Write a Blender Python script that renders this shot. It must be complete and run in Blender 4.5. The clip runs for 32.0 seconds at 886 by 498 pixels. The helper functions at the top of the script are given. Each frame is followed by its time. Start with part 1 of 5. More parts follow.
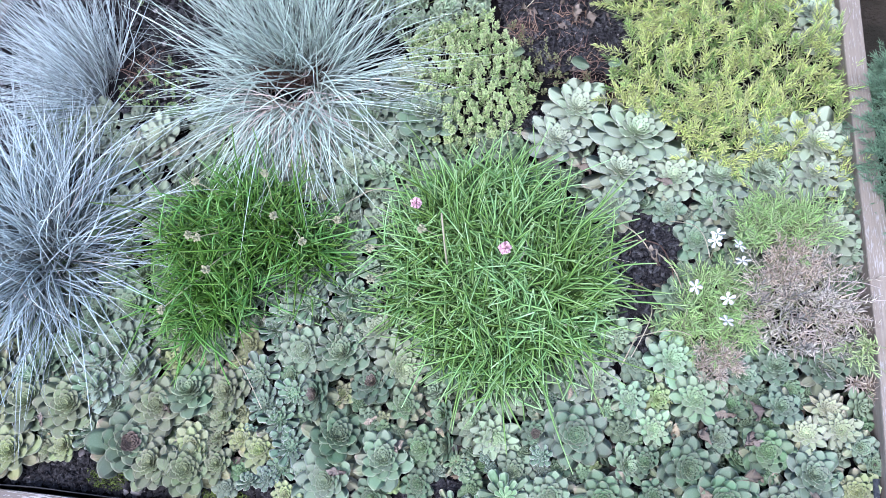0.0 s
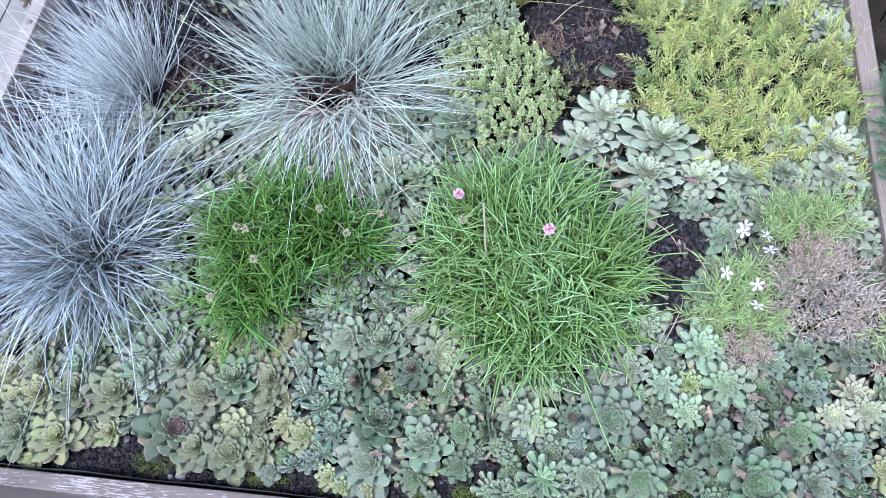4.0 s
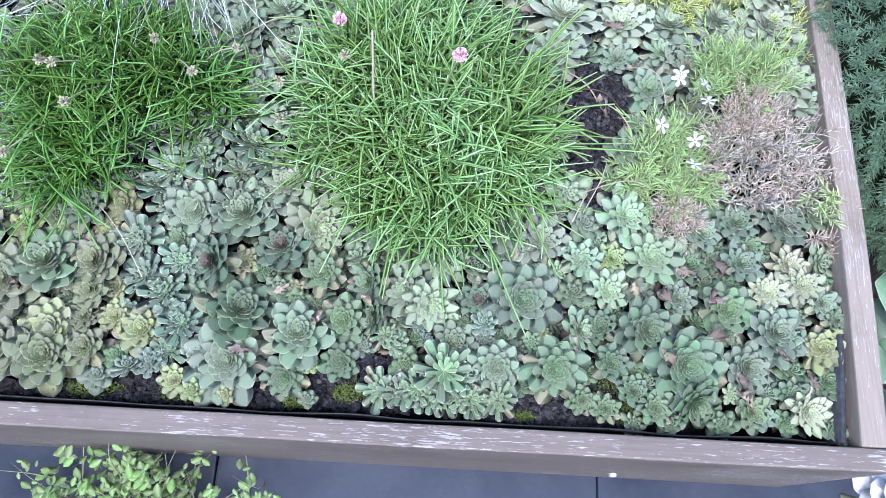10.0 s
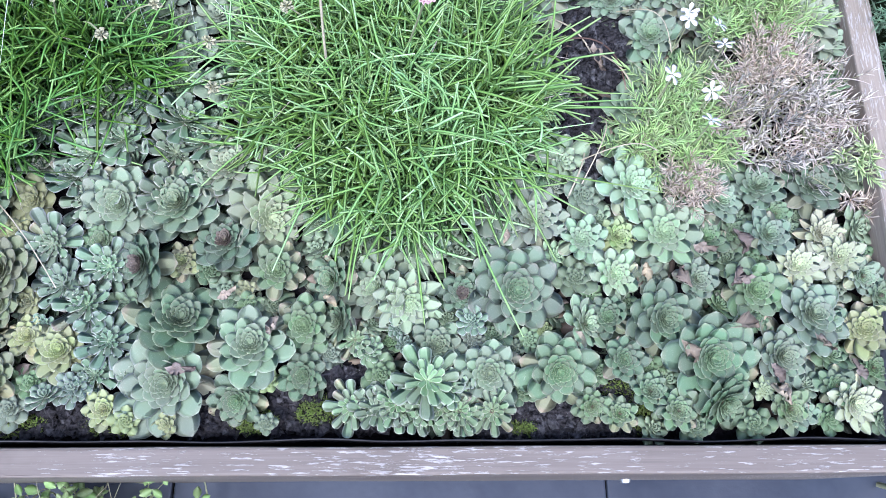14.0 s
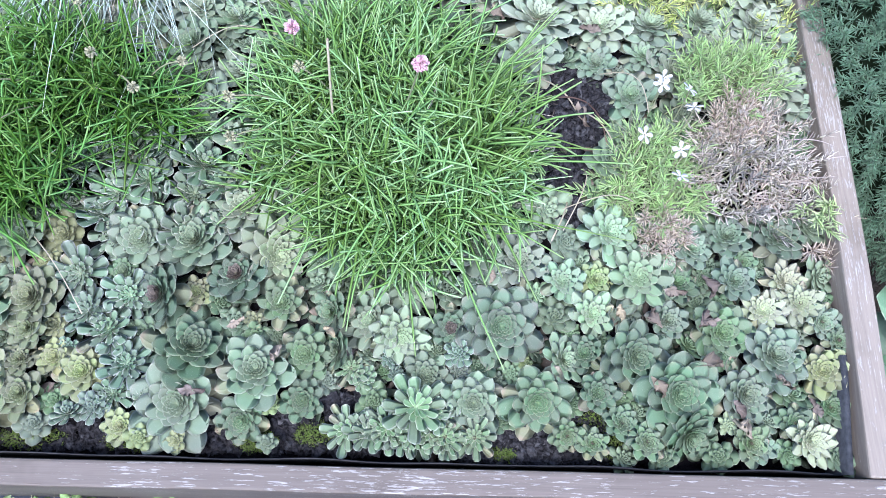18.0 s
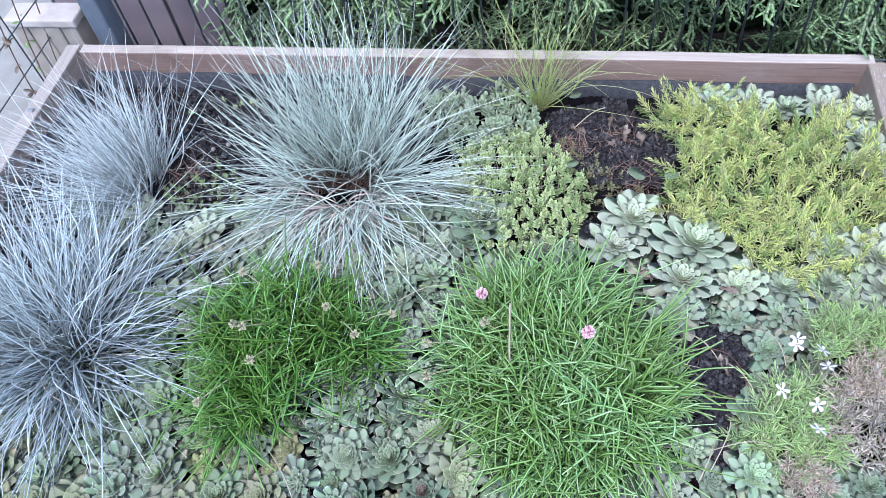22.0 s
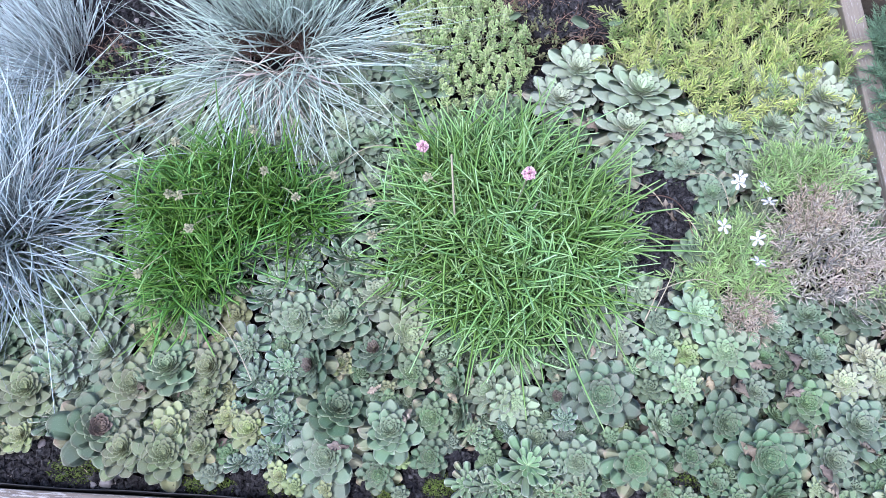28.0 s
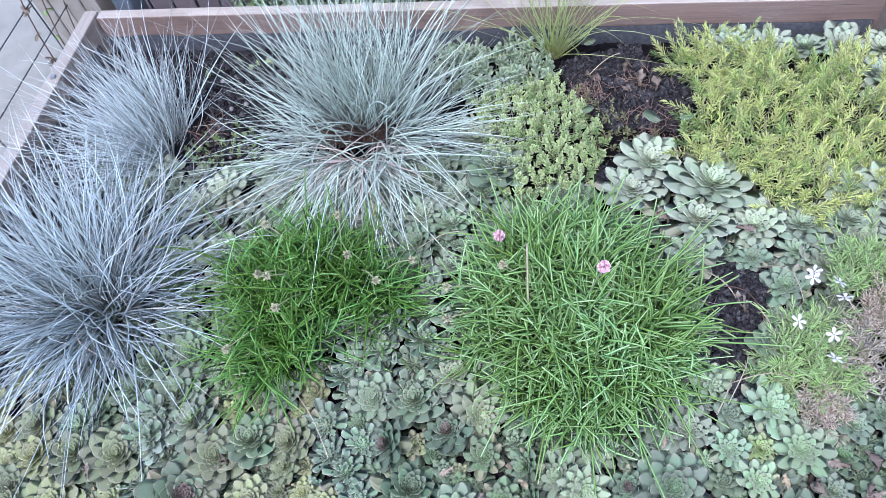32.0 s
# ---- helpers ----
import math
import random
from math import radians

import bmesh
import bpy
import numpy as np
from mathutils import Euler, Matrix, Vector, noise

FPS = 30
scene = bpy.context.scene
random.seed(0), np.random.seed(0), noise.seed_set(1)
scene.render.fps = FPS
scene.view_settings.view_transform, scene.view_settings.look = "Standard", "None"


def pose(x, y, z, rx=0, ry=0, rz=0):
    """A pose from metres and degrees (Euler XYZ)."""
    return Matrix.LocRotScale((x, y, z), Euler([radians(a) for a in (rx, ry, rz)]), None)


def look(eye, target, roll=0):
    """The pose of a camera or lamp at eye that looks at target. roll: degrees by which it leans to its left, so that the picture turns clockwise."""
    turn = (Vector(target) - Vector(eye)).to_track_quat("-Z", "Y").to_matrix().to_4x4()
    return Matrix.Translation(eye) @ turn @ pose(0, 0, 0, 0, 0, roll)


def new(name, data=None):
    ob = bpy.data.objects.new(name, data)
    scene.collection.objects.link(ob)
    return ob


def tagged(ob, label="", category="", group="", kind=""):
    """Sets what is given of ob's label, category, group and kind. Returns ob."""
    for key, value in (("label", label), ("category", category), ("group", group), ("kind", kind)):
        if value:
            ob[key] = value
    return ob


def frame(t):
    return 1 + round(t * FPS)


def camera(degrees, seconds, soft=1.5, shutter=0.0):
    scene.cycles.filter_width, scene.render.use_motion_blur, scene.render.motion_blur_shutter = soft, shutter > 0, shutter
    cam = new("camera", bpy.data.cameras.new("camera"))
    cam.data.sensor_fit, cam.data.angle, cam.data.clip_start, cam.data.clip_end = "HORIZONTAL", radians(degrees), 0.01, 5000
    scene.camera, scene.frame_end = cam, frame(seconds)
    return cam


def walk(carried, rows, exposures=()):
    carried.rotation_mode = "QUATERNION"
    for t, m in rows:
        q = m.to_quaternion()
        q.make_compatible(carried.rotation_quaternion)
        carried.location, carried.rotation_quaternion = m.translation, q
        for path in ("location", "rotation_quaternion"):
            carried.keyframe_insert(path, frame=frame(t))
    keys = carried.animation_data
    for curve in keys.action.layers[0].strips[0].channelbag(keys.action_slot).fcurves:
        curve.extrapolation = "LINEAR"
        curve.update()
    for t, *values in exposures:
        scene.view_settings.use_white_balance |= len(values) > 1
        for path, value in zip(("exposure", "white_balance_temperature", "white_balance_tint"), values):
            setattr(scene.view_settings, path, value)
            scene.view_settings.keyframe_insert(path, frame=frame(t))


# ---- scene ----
cam = camera(60.6, 32.0, 0.9)
PATH = [
    (0, (0.88, -0.02, 0.8), (0.551, 0.736, -1.022), -18.6),
    (0.5, (0.875, -0.023, 0.812), (0.53, 0.753, -0.998), -19.0),
    (1, (0.87, -0.033, 0.822), (0.529, 0.823, -0.954), -17.1),
    (1.5, (0.859, -0.051, 0.822), (0.507, 0.844, -0.932), -16.8),
    (2, (0.85, -0.061, 0.824), (0.467, 0.829, -0.925), -15.5),
    (2.5, (0.844, -0.073, 0.823), (0.434, 0.847, -0.905), -15.7),
    (3, (0.841, -0.085, 0.818), (0.433, 0.799, -0.93), -16.6),
    (3.5, (0.839, -0.096, 0.813), (0.45, 0.767, -0.949), -16.5),
    (4, (0.841, -0.094, 0.815), (0.517, 0.769, -0.96), -15.6),
    (4.5, (0.85, -0.089, 0.815), (0.577, 0.734, -0.987), -14.3),
    (6.5, (0.855, -0.067, 0.771), (0.627, 0.686, -1.068), -10.9),
    (7, (0.835, -0.063, 0.728), (0.712, 0.707, -1.114), -3.2),
    (7.5, (0.797, -0.067, 0.683), (0.721, 0.719, -1.155), 0.1),
    (8, (0.778, -0.077, 0.667), (0.73, 0.742, -1.157), 2.1),
    (8.5, (0.769, -0.092, 0.664), (0.715, 0.744, -1.152), -0.2),
    (9, (0.783, -0.085, 0.65), (0.743, 0.746, -1.169), -0.4),
    (9.5, (0.797, -0.079, 0.642), (0.828, 0.691, -1.203), 5.7),
    (10, (0.81, -0.081, 0.648), (0.842, 0.605, -1.23), 5.9),
    (10.5, (0.813, -0.085, 0.65), (0.802, 0.66, -1.206), 1.8),
    (11, (0.814, -0.079, 0.666), (0.777, 0.709, -1.172), 0.4),
    (11.5, (0.813, -0.081, 0.677), (0.725, 0.773, -1.13), -2.1),
    (12, (0.809, -0.081, 0.675), (0.711, 0.734, -1.149), -2.6),
    (12.5, (0.811, -0.073, 0.647), (0.743, 0.705, -1.195), -0.8),
    (13, (0.812, -0.056, 0.613), (0.832, 0.688, -1.244), 4.3),
    (13.5, (0.811, -0.047, 0.576), (0.868, 0.628, -1.306), 6.0),
    (15.5, (0.83, 0.005, 0.527), (1.003, 0.561, -1.387), 16.0),
    (16, (0.825, -0.003, 0.54), (0.984, 0.571, -1.369), 15.1),
    (16.5, (0.825, -0.009, 0.557), (0.971, 0.635, -1.331), 13.9),
    (17, (0.823, -0.021, 0.575), (0.922, 0.665, -1.301), 10.8),
    (17.5, (0.823, -0.026, 0.581), (0.919, 0.642, -1.302), 10.5),
    (18, (0.827, -0.049, 0.603), (0.887, 0.658, -1.267), 6.5),
    (18.5, (0.829, -0.046, 0.605), (0.899, 0.666, -1.263), 6.8),
    (19, (0.831, -0.046, 0.611), (0.894, 0.672, -1.254), 6.4),
    (19.5, (0.822, -0.062, 0.641), (0.838, 0.73, -1.195), 3.7),
    (20, (0.813, -0.068, 0.687), (0.643, 0.865, -1.074), -6.1),
    (20.5, (0.805, -0.071, 0.715), (0.575, 0.976, -0.974), -6.7),
    (21, (0.805, -0.075, 0.729), (0.544, 1.048, -0.906), -6.6),
    (21.5, (0.803, -0.077, 0.739), (0.489, 1.072, -0.867), -9.2),
    (22, (0.8, -0.081, 0.739), (0.483, 1.065, -0.869), -9.4),
    (22.5, (0.797, -0.085, 0.735), (0.48, 1.051, -0.879), -9.3),
    (23, (0.795, -0.087, 0.735), (0.474, 1.028, -0.894), -9.1),
    (23.5, (0.798, -0.092, 0.735), (0.456, 0.99, -0.912), -10.2),
    (24, (0.801, -0.098, 0.732), (0.447, 0.941, -0.94), -11.2),
    (24.5, (0.799, -0.108, 0.727), (0.439, 0.917, -0.952), -11.7),
    (25, (0.798, -0.113, 0.717), (0.468, 0.865, -0.996), -11.5),
    (25.5, (0.803, -0.113, 0.709), (0.5, 0.834, -1.027), -11.1),
    (26, (0.811, -0.108, 0.706), (0.538, 0.828, -1.04), -12.1),
    (26.5, (0.813, -0.105, 0.702), (0.594, 0.809, -1.063), -10.8),
    (28.5, (0.82, -0.106, 0.702), (0.611, 0.835, -1.05), -9.8),
    (29, (0.805, -0.108, 0.713), (0.569, 0.883, -1.008), -8.3),
    (29.5, (0.794, -0.106, 0.731), (0.467, 0.99, -0.91), -10.0),
    (30, (0.792, -0.103, 0.744), (0.416, 1.058, -0.84), -10.9),
    (30.5, (0.798, -0.104, 0.743), (0.43, 1.06, -0.842), -11.4),
    (31, (0.804, -0.102, 0.742), (0.437, 1.031, -0.865), -12.7),
    (31.5, (0.807, -0.106, 0.738), (0.443, 0.995, -0.891), -13.4),
    (32, (0.807, -0.107, 0.736), (0.438, 0.961, -0.913), -14.0),
]
walk(cam, [(t, look(eye, target, roll)) for t, eye, target, roll in PATH],
     exposures=[(t, e - 0.02, 5640, tint + 2) for t, e, tint in ((0, 1.87, 18), (2, 1.82, 19), (4, 1.80, 20), (8, 1.92, 17), (10, 1.98, 18), (16, 2.01, 17), (18, 2.00, 17), (21, 1.84, 18), (23, 1.77, 18), (26, 1.80, 19), (29, 1.82, 18), (30, 1.70, 19), (32, 1.71, 19))])

# ---- sky and sun ----
world = bpy.data.worlds.new("sky")
scene.world = world
world.use_nodes = True
wn = world.node_tree.nodes
sky = wn.new("ShaderNodeTexSky")
sky.sky_type = "NISHITA"
sky.sun_disc = False
sky.sun_elevation, sky.sun_rotation = radians(60), radians(140)
sky.air_density, sky.dust_density = 1.0, 2.0
wn["Background"].inputs["Strength"].default_value = 0.112
world.node_tree.links.new(sky.outputs["Color"], wn["Background"].inputs["Color"])
sun = new("sun", bpy.data.lights.new("sun", "SUN"))
sun.data.energy, sun.data.angle, sun.data.color = 1.4, radians(28), (1.0, 0.98, 0.95)
sun.matrix_world = look((-0.35, -0.75, 2.5), (0.6, 0.4, 0))

# ---- materials ----
def lin(c, k=1.0):
    return (c[0] * k, c[1] * k, c[2] * k, 1.0)


class Nodes:
    """Short hand for a node material."""

    def __init__(self, name, rough=0.6, spec=0.5, metal=0.0):
        self.m = bpy.data.materials.new(name)
        self.m.use_nodes = True
        self.t = self.m.node_tree
        self.b = self.t.nodes["Principled BSDF"]
        self.b.inputs["Roughness"].default_value = rough
        self.b.inputs["Metallic"].default_value = metal
        self.b.inputs["Specular IOR Level"].default_value = spec

    def add(self, kind, **sets):
        n = self.t.nodes.new(kind)
        for key, value in sets.items():
            n.inputs[key.replace("_", " ")].default_value = value
        return n

    def link(self, a, b):
        self.t.links.new(a, b)

    def noise(self, scale, detail=4.0, rough=0.6, vector=None):
        n = self.add("ShaderNodeTexNoise", Scale=scale, Detail=detail, Roughness=rough)
        self.link(vector or self.coord("Object"), n.inputs["Vector"])
        return n.outputs["Fac"]

    def coord(self, which):
        return self.add("ShaderNodeTexCoord").outputs[which]

    def ramp(self, fac, stops, mode="LINEAR"):
        r = self.add("ShaderNodeValToRGB")
        r.color_ramp.interpolation = mode
        e = r.color_ramp.elements
        while len(e) < len(stops):
            e.new(0.5)
        for el, (p, c) in zip(e, stops):
            el.position = p
            el.color = lin(c) if len(c) == 3 else c
        self.link(fac, r.inputs["Fac"])
        return r.outputs["Color"]

    def mix(self, fac, a, b, blend="MIX"):
        n = self.t.nodes.new("ShaderNodeMix")
        n.data_type, n.blend_type = "RGBA", blend
        for sock, v in ((n.inputs[0], fac), (n.inputs[6], a), (n.inputs[7], b)):
            if isinstance(v, (int, float)):
                sock.default_value = v
            elif isinstance(v, tuple):
                sock.default_value = lin(v)
            else:
                self.link(v, sock)
        return n.outputs[2]

    def math(self, op, a, b=0.0, clamp=False):
        n = self.t.nodes.new("ShaderNodeMath")
        n.operation, n.use_clamp = op, clamp
        for sock, v in ((n.inputs[0], a), (n.inputs[1], b)):
            if isinstance(v, (int, float)):
                sock.default_value = v
            else:
                self.link(v, sock)
        return n.outputs[0]

    def vary(self, colour, fac, hue=0.03, sat=0.25, val=0.35):
        """Shift hue, saturation and value by a factor of 0 to 1."""
        n = self.add("ShaderNodeHueSaturation")
        for key, amount, mid in (("Hue", hue, 0.5), ("Saturation", sat, 1.0), ("Value", val, 1.0)):
            self.link(self.math("ADD", self.math("MULTIPLY", self.math("SUBTRACT", fac, 0.5), amount), mid), n.inputs[key])
        self.link(colour, n.inputs["Color"])
        return n.outputs["Color"]

    def stretch(self, x, y, z, which="Object"):
        n = self.t.nodes.new("ShaderNodeMapping")
        n.inputs["Scale"].default_value = (x, y, z)
        self.link(self.coord(which), n.inputs["Vector"])
        return n.outputs["Vector"]

    def colour(self, c):
        self.link(c, self.b.inputs["Base Color"])
        return self

    def bump(self, height, strength=0.3, distance=0.002):
        n = self.add("ShaderNodeBump", Strength=strength, Distance=distance)
        self.link(height, n.inputs["Height"])
        self.link(n.outputs["Normal"], self.b.inputs["Normal"])
        return self


def leaf_material(name, body, tip, margin=None, base=None, rough=0.5, val=0.3, island=False, tips=0.85, rim=0.405):
    """A waxy leaf: colour from base to tip, paler margin, mottling, each leaf a little different."""
    k = Nodes(name, rough, 0.22)
    uv = k.add("ShaderNodeSeparateXYZ")
    k.link(k.coord("UV"), uv.inputs[0])
    across, along = uv.outputs[0], uv.outputs[1]
    base = base or tuple(0.75 * body[i] + 0.25 * (0.5, 0.55, 0.38)[i] for i in range(3))
    c = k.ramp(along, [(0.05, base), (0.4, body), (tips, body), (1.0, tip)])
    if margin:
        edge = k.math("ABSOLUTE", k.math("SUBTRACT", across, 0.5))
        edge = k.math("MULTIPLY", k.math("SUBTRACT", edge, rim), 16.0, True)
        point = k.math("MULTIPLY", k.math("SUBTRACT", along, 0.955), 40.0, True)
        c = k.mix(k.math("MULTIPLY", k.math("MAXIMUM", edge, k.math("MULTIPLY", point, 0.6)), 0.9), c, tuple(v * (1.5 - 1.1 * v) for v in margin))
    rnd = k.add("ShaderNodeNewGeometry").outputs["Random Per Island"] if island else k.add("ShaderNodeObjectInfo").outputs["Random"]
    c = k.vary(c, rnd, 0.035, 0.3, val)
    if not island:
        c = k.mix(1.0, c, k.add("ShaderNodeObjectInfo").outputs["Color"], "MULTIPLY")
    n = k.noise(220 if island else 6, 3)
    c = k.mix(k.math("MULTIPLY", n, 0.35), c, lin_dark(body), "MIX")
    dust = k.ramp(k.noise(500 if island else 38, 2, 0.5), [(0.60, (0, 0, 0)), (0.72, (1, 1, 1))])
    c = k.mix(k.math("MULTIPLY", dust, 0.22), c, (.42, .42, .38))
    k.colour(c).bump(k.noise(900 if island else 25, 2), 0.18, 0.0008)
    k.b.inputs["Subsurface Weight"].default_value = 0.0
    return k.m


def lin_dark(c):
    return (c[0] * 0.62, c[1] * 0.66, c[2] * 0.62)


def blade_material(name, root, body, tip, rough=0.5, val=0.4, hue=0.04, sat=0.35, low=0.22):
    k = Nodes(name, rough, 0.3)
    uv = k.add("ShaderNodeSeparateXYZ")
    k.link(k.coord("UV"), uv.inputs[0])
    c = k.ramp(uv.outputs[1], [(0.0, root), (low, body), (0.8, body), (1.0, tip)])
    c = k.vary(c, uv.outputs[0], hue, sat, val)
    c = k.mix(k.math("MULTIPLY", k.noise(60, 2), 0.3), c, lin_dark(body))
    k.colour(c)
    return k.m


LEAVES = dict(
    olive=((0.163, 0.192, 0.111), (0.183, 0.177, 0.114), (0.282, 0.313, 0.207)),
    yellow=((0.249, 0.272, 0.136), (0.269, 0.270, 0.160), (0.407, 0.435, 0.268)),
    lime=((0.236, 0.304, 0.127), (0.269, 0.316, 0.166), None),
    green=((0.136, 0.200, 0.111), (0.173, 0.200, 0.128), (0.264, 0.341, 0.220)),
    grey=((0.169, 0.225, 0.150), (0.210, 0.228, 0.161), (0.309, 0.371, 0.268)),
    teal=((0.112, 0.169, 0.102), (0.167, 0.178, 0.110), (0.251, 0.308, 0.199)),
    blue=((0.158, 0.215, 0.137), (0.215, 0.233, 0.148), (0.309, 0.368, 0.242)),
    frost=((0.168, 0.224, 0.138), (0.228, 0.251, 0.159), (0.335, 0.374, 0.249)),
    purple=((0.120, 0.167, 0.108), (0.136, 0.133, 0.095), (0.233, 0.285, 0.195)),
    violet=((0.130, 0.180, 0.117), (0.176, 0.165, 0.120), (0.262, 0.291, 0.205)),
    pale=((0.234, 0.288, 0.180), (0.269, 0.288, 0.198), (0.392, 0.452, 0.319)),
    cream=((0.298, 0.327, 0.207), (0.312, 0.315, 0.213), (0.461, 0.495, 0.351)),
    mint=((0.230, 0.318, 0.198), (0.281, 0.334, 0.219), (0.389, 0.480, 0.336)),
    bigmint=((0.292, 0.353, 0.256), (0.326, 0.385, 0.274), (0.477, 0.563, 0.417)),
    bigblue=((0.234, 0.291, 0.201), (0.291, 0.317, 0.224), (0.416, 0.466, 0.334)),
    dusty=((0.173, 0.213, 0.146), (0.206, 0.209, 0.152), (0.307, 0.348, 0.256)),
    sax=((0.150, 0.215, 0.140), (0.250, 0.300, 0.225), (0.470, 0.530, 0.430)),
    jovi=((0.151, 0.218, 0.127), (0.259, 0.315, 0.211), (0.405, 0.480, 0.338)),
)
LEAF_OLD = {k: leaf_material("old_leaf_" + k, tuple(0.70 * b[i] + 0.30 * (.40, .33, .20)[i] for i in range(3)), (.33, .25, .19), m) for k, (b, t, m) in LEAVES.items()}
LEAF_MAT = {k: leaf_material("leaf_" + k, b, t, m, rim=0.37 if k in ("sax", "jovi") else 0.405) for k, (b, t, m) in LEAVES.items()}
M_CORE_DRY = leaf_material("dry_core", (.12, .095, .085), (.20, .165, .145))
# Fescue: dark roots put the tuft's inner shade into the colour, pale tips its highlights.
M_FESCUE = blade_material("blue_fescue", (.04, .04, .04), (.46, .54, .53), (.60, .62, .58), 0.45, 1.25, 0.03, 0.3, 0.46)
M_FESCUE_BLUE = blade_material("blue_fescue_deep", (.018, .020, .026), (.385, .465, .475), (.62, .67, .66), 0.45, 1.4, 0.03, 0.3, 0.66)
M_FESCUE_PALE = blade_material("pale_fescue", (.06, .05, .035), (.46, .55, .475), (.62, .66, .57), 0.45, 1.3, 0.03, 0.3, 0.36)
M_FESCUE_DRY = blade_material("dry_fescue", (.26, .17, .13), (.62, .53, .47), (.66, .59, .53), 0.6)
M_STUBBLE = blade_material("brown_stubble", (.02, .012, .010), (.09, .055, .042), (.26, .19, .14), 0.7, 0.8)
M_FIBRE = blade_material("rusty_fibre", (.10, .06, .045), (.26, .17, .13), (.40, .30, .24), 0.8, 0.9)
# Thrift: shade is painted up from the root, highlights at the tip.
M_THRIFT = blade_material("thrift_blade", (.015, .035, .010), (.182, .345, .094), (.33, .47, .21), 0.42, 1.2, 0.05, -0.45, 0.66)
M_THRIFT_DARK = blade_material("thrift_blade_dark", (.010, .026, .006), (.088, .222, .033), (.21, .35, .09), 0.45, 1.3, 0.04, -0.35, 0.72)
# Inner thrift blades: the cushion's own shade is put into this near-black green.
M_THRIFT_SHADED = blade_material("thrift_blade_shaded", (.006, .010, .004), (.016, .038, .008), (.05, .10, .025), 0.5, 0.8, 0.04, -0.2, 0.7)
M_STRAWSTEM = blade_material("straw_stem", (.30, .26, .17), (.38, .34, .24), (.42, .37, .28), 0.6, 0.2)
M_STALK = blade_material("flower_stalk", (.22, .28, .13), (.30, .31, .18), (.38, .34, .22), 0.6, 0.2)
M_SEDGE = blade_material("tall_grass", (.56, .55, .23), (.42, .50, .20), (.40, .44, .20), 0.5)
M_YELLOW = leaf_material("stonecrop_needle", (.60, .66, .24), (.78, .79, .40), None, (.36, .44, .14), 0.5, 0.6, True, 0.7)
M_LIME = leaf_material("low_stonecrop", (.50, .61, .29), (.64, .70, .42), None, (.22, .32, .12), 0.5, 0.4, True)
# Shaded copy of the low stonecrop's colour, given to about every third shoot.
M_LIME_SHADED = leaf_material("low_stonecrop_shaded", (.32, .43, .18), (.46, .54, .29), None, (.12, .20, .07), 0.5, 0.5, True)
M_RUST = leaf_material("rusty_stonecrop", (.22, .25, .12), (.25, .15, .10), None, (.16, .09, .07), 0.6, 0.5, True)
M_GREYCROP = leaf_material("grey_stonecrop", (.33, .42, .27), (.42, .49, .35), None, None, 0.5, 0.35, True)
M_PHLOX = leaf_material("phlox_needle", (.40, .56, .23), (.55, .66, .35), None, None, 0.5, 0.45, True)
M_DRY = leaf_material("dry_needle", (.62, .57, .48), (.78, .73, .63), None, (.16, .13, .10), 0.75, 0.8, True)
M_TAN = leaf_material("dry_tuft", (.60, .51, .41), (.70, .61, .50), None, (.25, .17, .12), 0.75, 0.5, True)
M_SPRUCE = leaf_material("spruce_needle", (.19, .31, .19), (.33, .46, .31), None, (.07, .13, .08), 0.5, 0.6, True)
M_THUJA = leaf_material("cypress_scale", (.25, .37, .18), (.43, .54, .30), None, (.06, .10, .04), 0.6, 0.7, True)
M_WEED = leaf_material("weed_leaf", (.19, .29, .105), (.25, .34, .14), None, None, 0.5, 0.4, True)
M_BROAD = leaf_material("broad_leaf", (.13, .23, .13), (.18, .27, .16), (.30, .38, .26))
M_DEAD = leaf_material("dead_leaf", (.185, .152, .122), (.33, .285, .235), None, (.10, .075, .06), 0.7)
M_STRAW = leaf_material("withered_leaf", (.36, .30, .215), (.32, .25, .18), None, (.34, .30, .20), 0.7)


def plain(name, c1, c2, scale, rough, bump=0.3, dist=0.002, spec=0.4, metal=0.0, fine=8.0):
    k = Nodes(name, rough, spec, metal)
    a = k.noise(scale, 5)
    b = k.noise(scale * fine, 4)
    c = k.mix(k.ramp(a, [(0.35, (0, 0, 0)), (0.65, (1, 1, 1))]), c1, c2)
    c = k.mix(k.math("MULTIPLY", b, 0.3), c, tuple(v * 0.5 for v in c1))
    k.colour(c).bump(b, bump, dist)
    return k.m


M_SOIL = plain("potting_soil", (.006, .006, .007), (.018, .016, .018), 60, 0.95, 0.9, 0.004, 0.03)
M_CLOD = plain("soil_clod", (.006, .006, .007), (.070, .068, .072), 260, 0.95, 0.6, 0.002, 0.05)
# Dark green for the solid cores that stand in for shade inside hedge and spruce.
M_SHADE_CORE = plain("inner_shade", (.012, .020, .010), (.035, .055, .028), 60, 0.9, 0.8, 0.01, 0.05)
M_CLOD_PALE = plain("dry_soil_clod", (.028, .028, .030), (.13, .13, .135), 260, 0.95, 0.6, 0.002, 0.05)
M_PEBBLE = plain("pebble", (.22, .20, .19), (.36, .34, .33), 60, 0.8, 0.3, 0.001)
M_EARTH = plain("dark_earth", (.03, .028, .022), (.06, .05, .04), 12, 0.95, 0.8, 0.01, 0.05)
M_CONCRETE = plain("light_concrete", (.222, .225, .195), (.282, .285, .248), 14, 0.85, 0.4, 0.002, 0.3, 0.0, 30)
M_DARK_STRIP = plain("blue_grey_strip", (.085, .090, .090), (.16, .165, .16), 24, 0.8, 0.5, 0.003, 0.3, 0.0, 14)
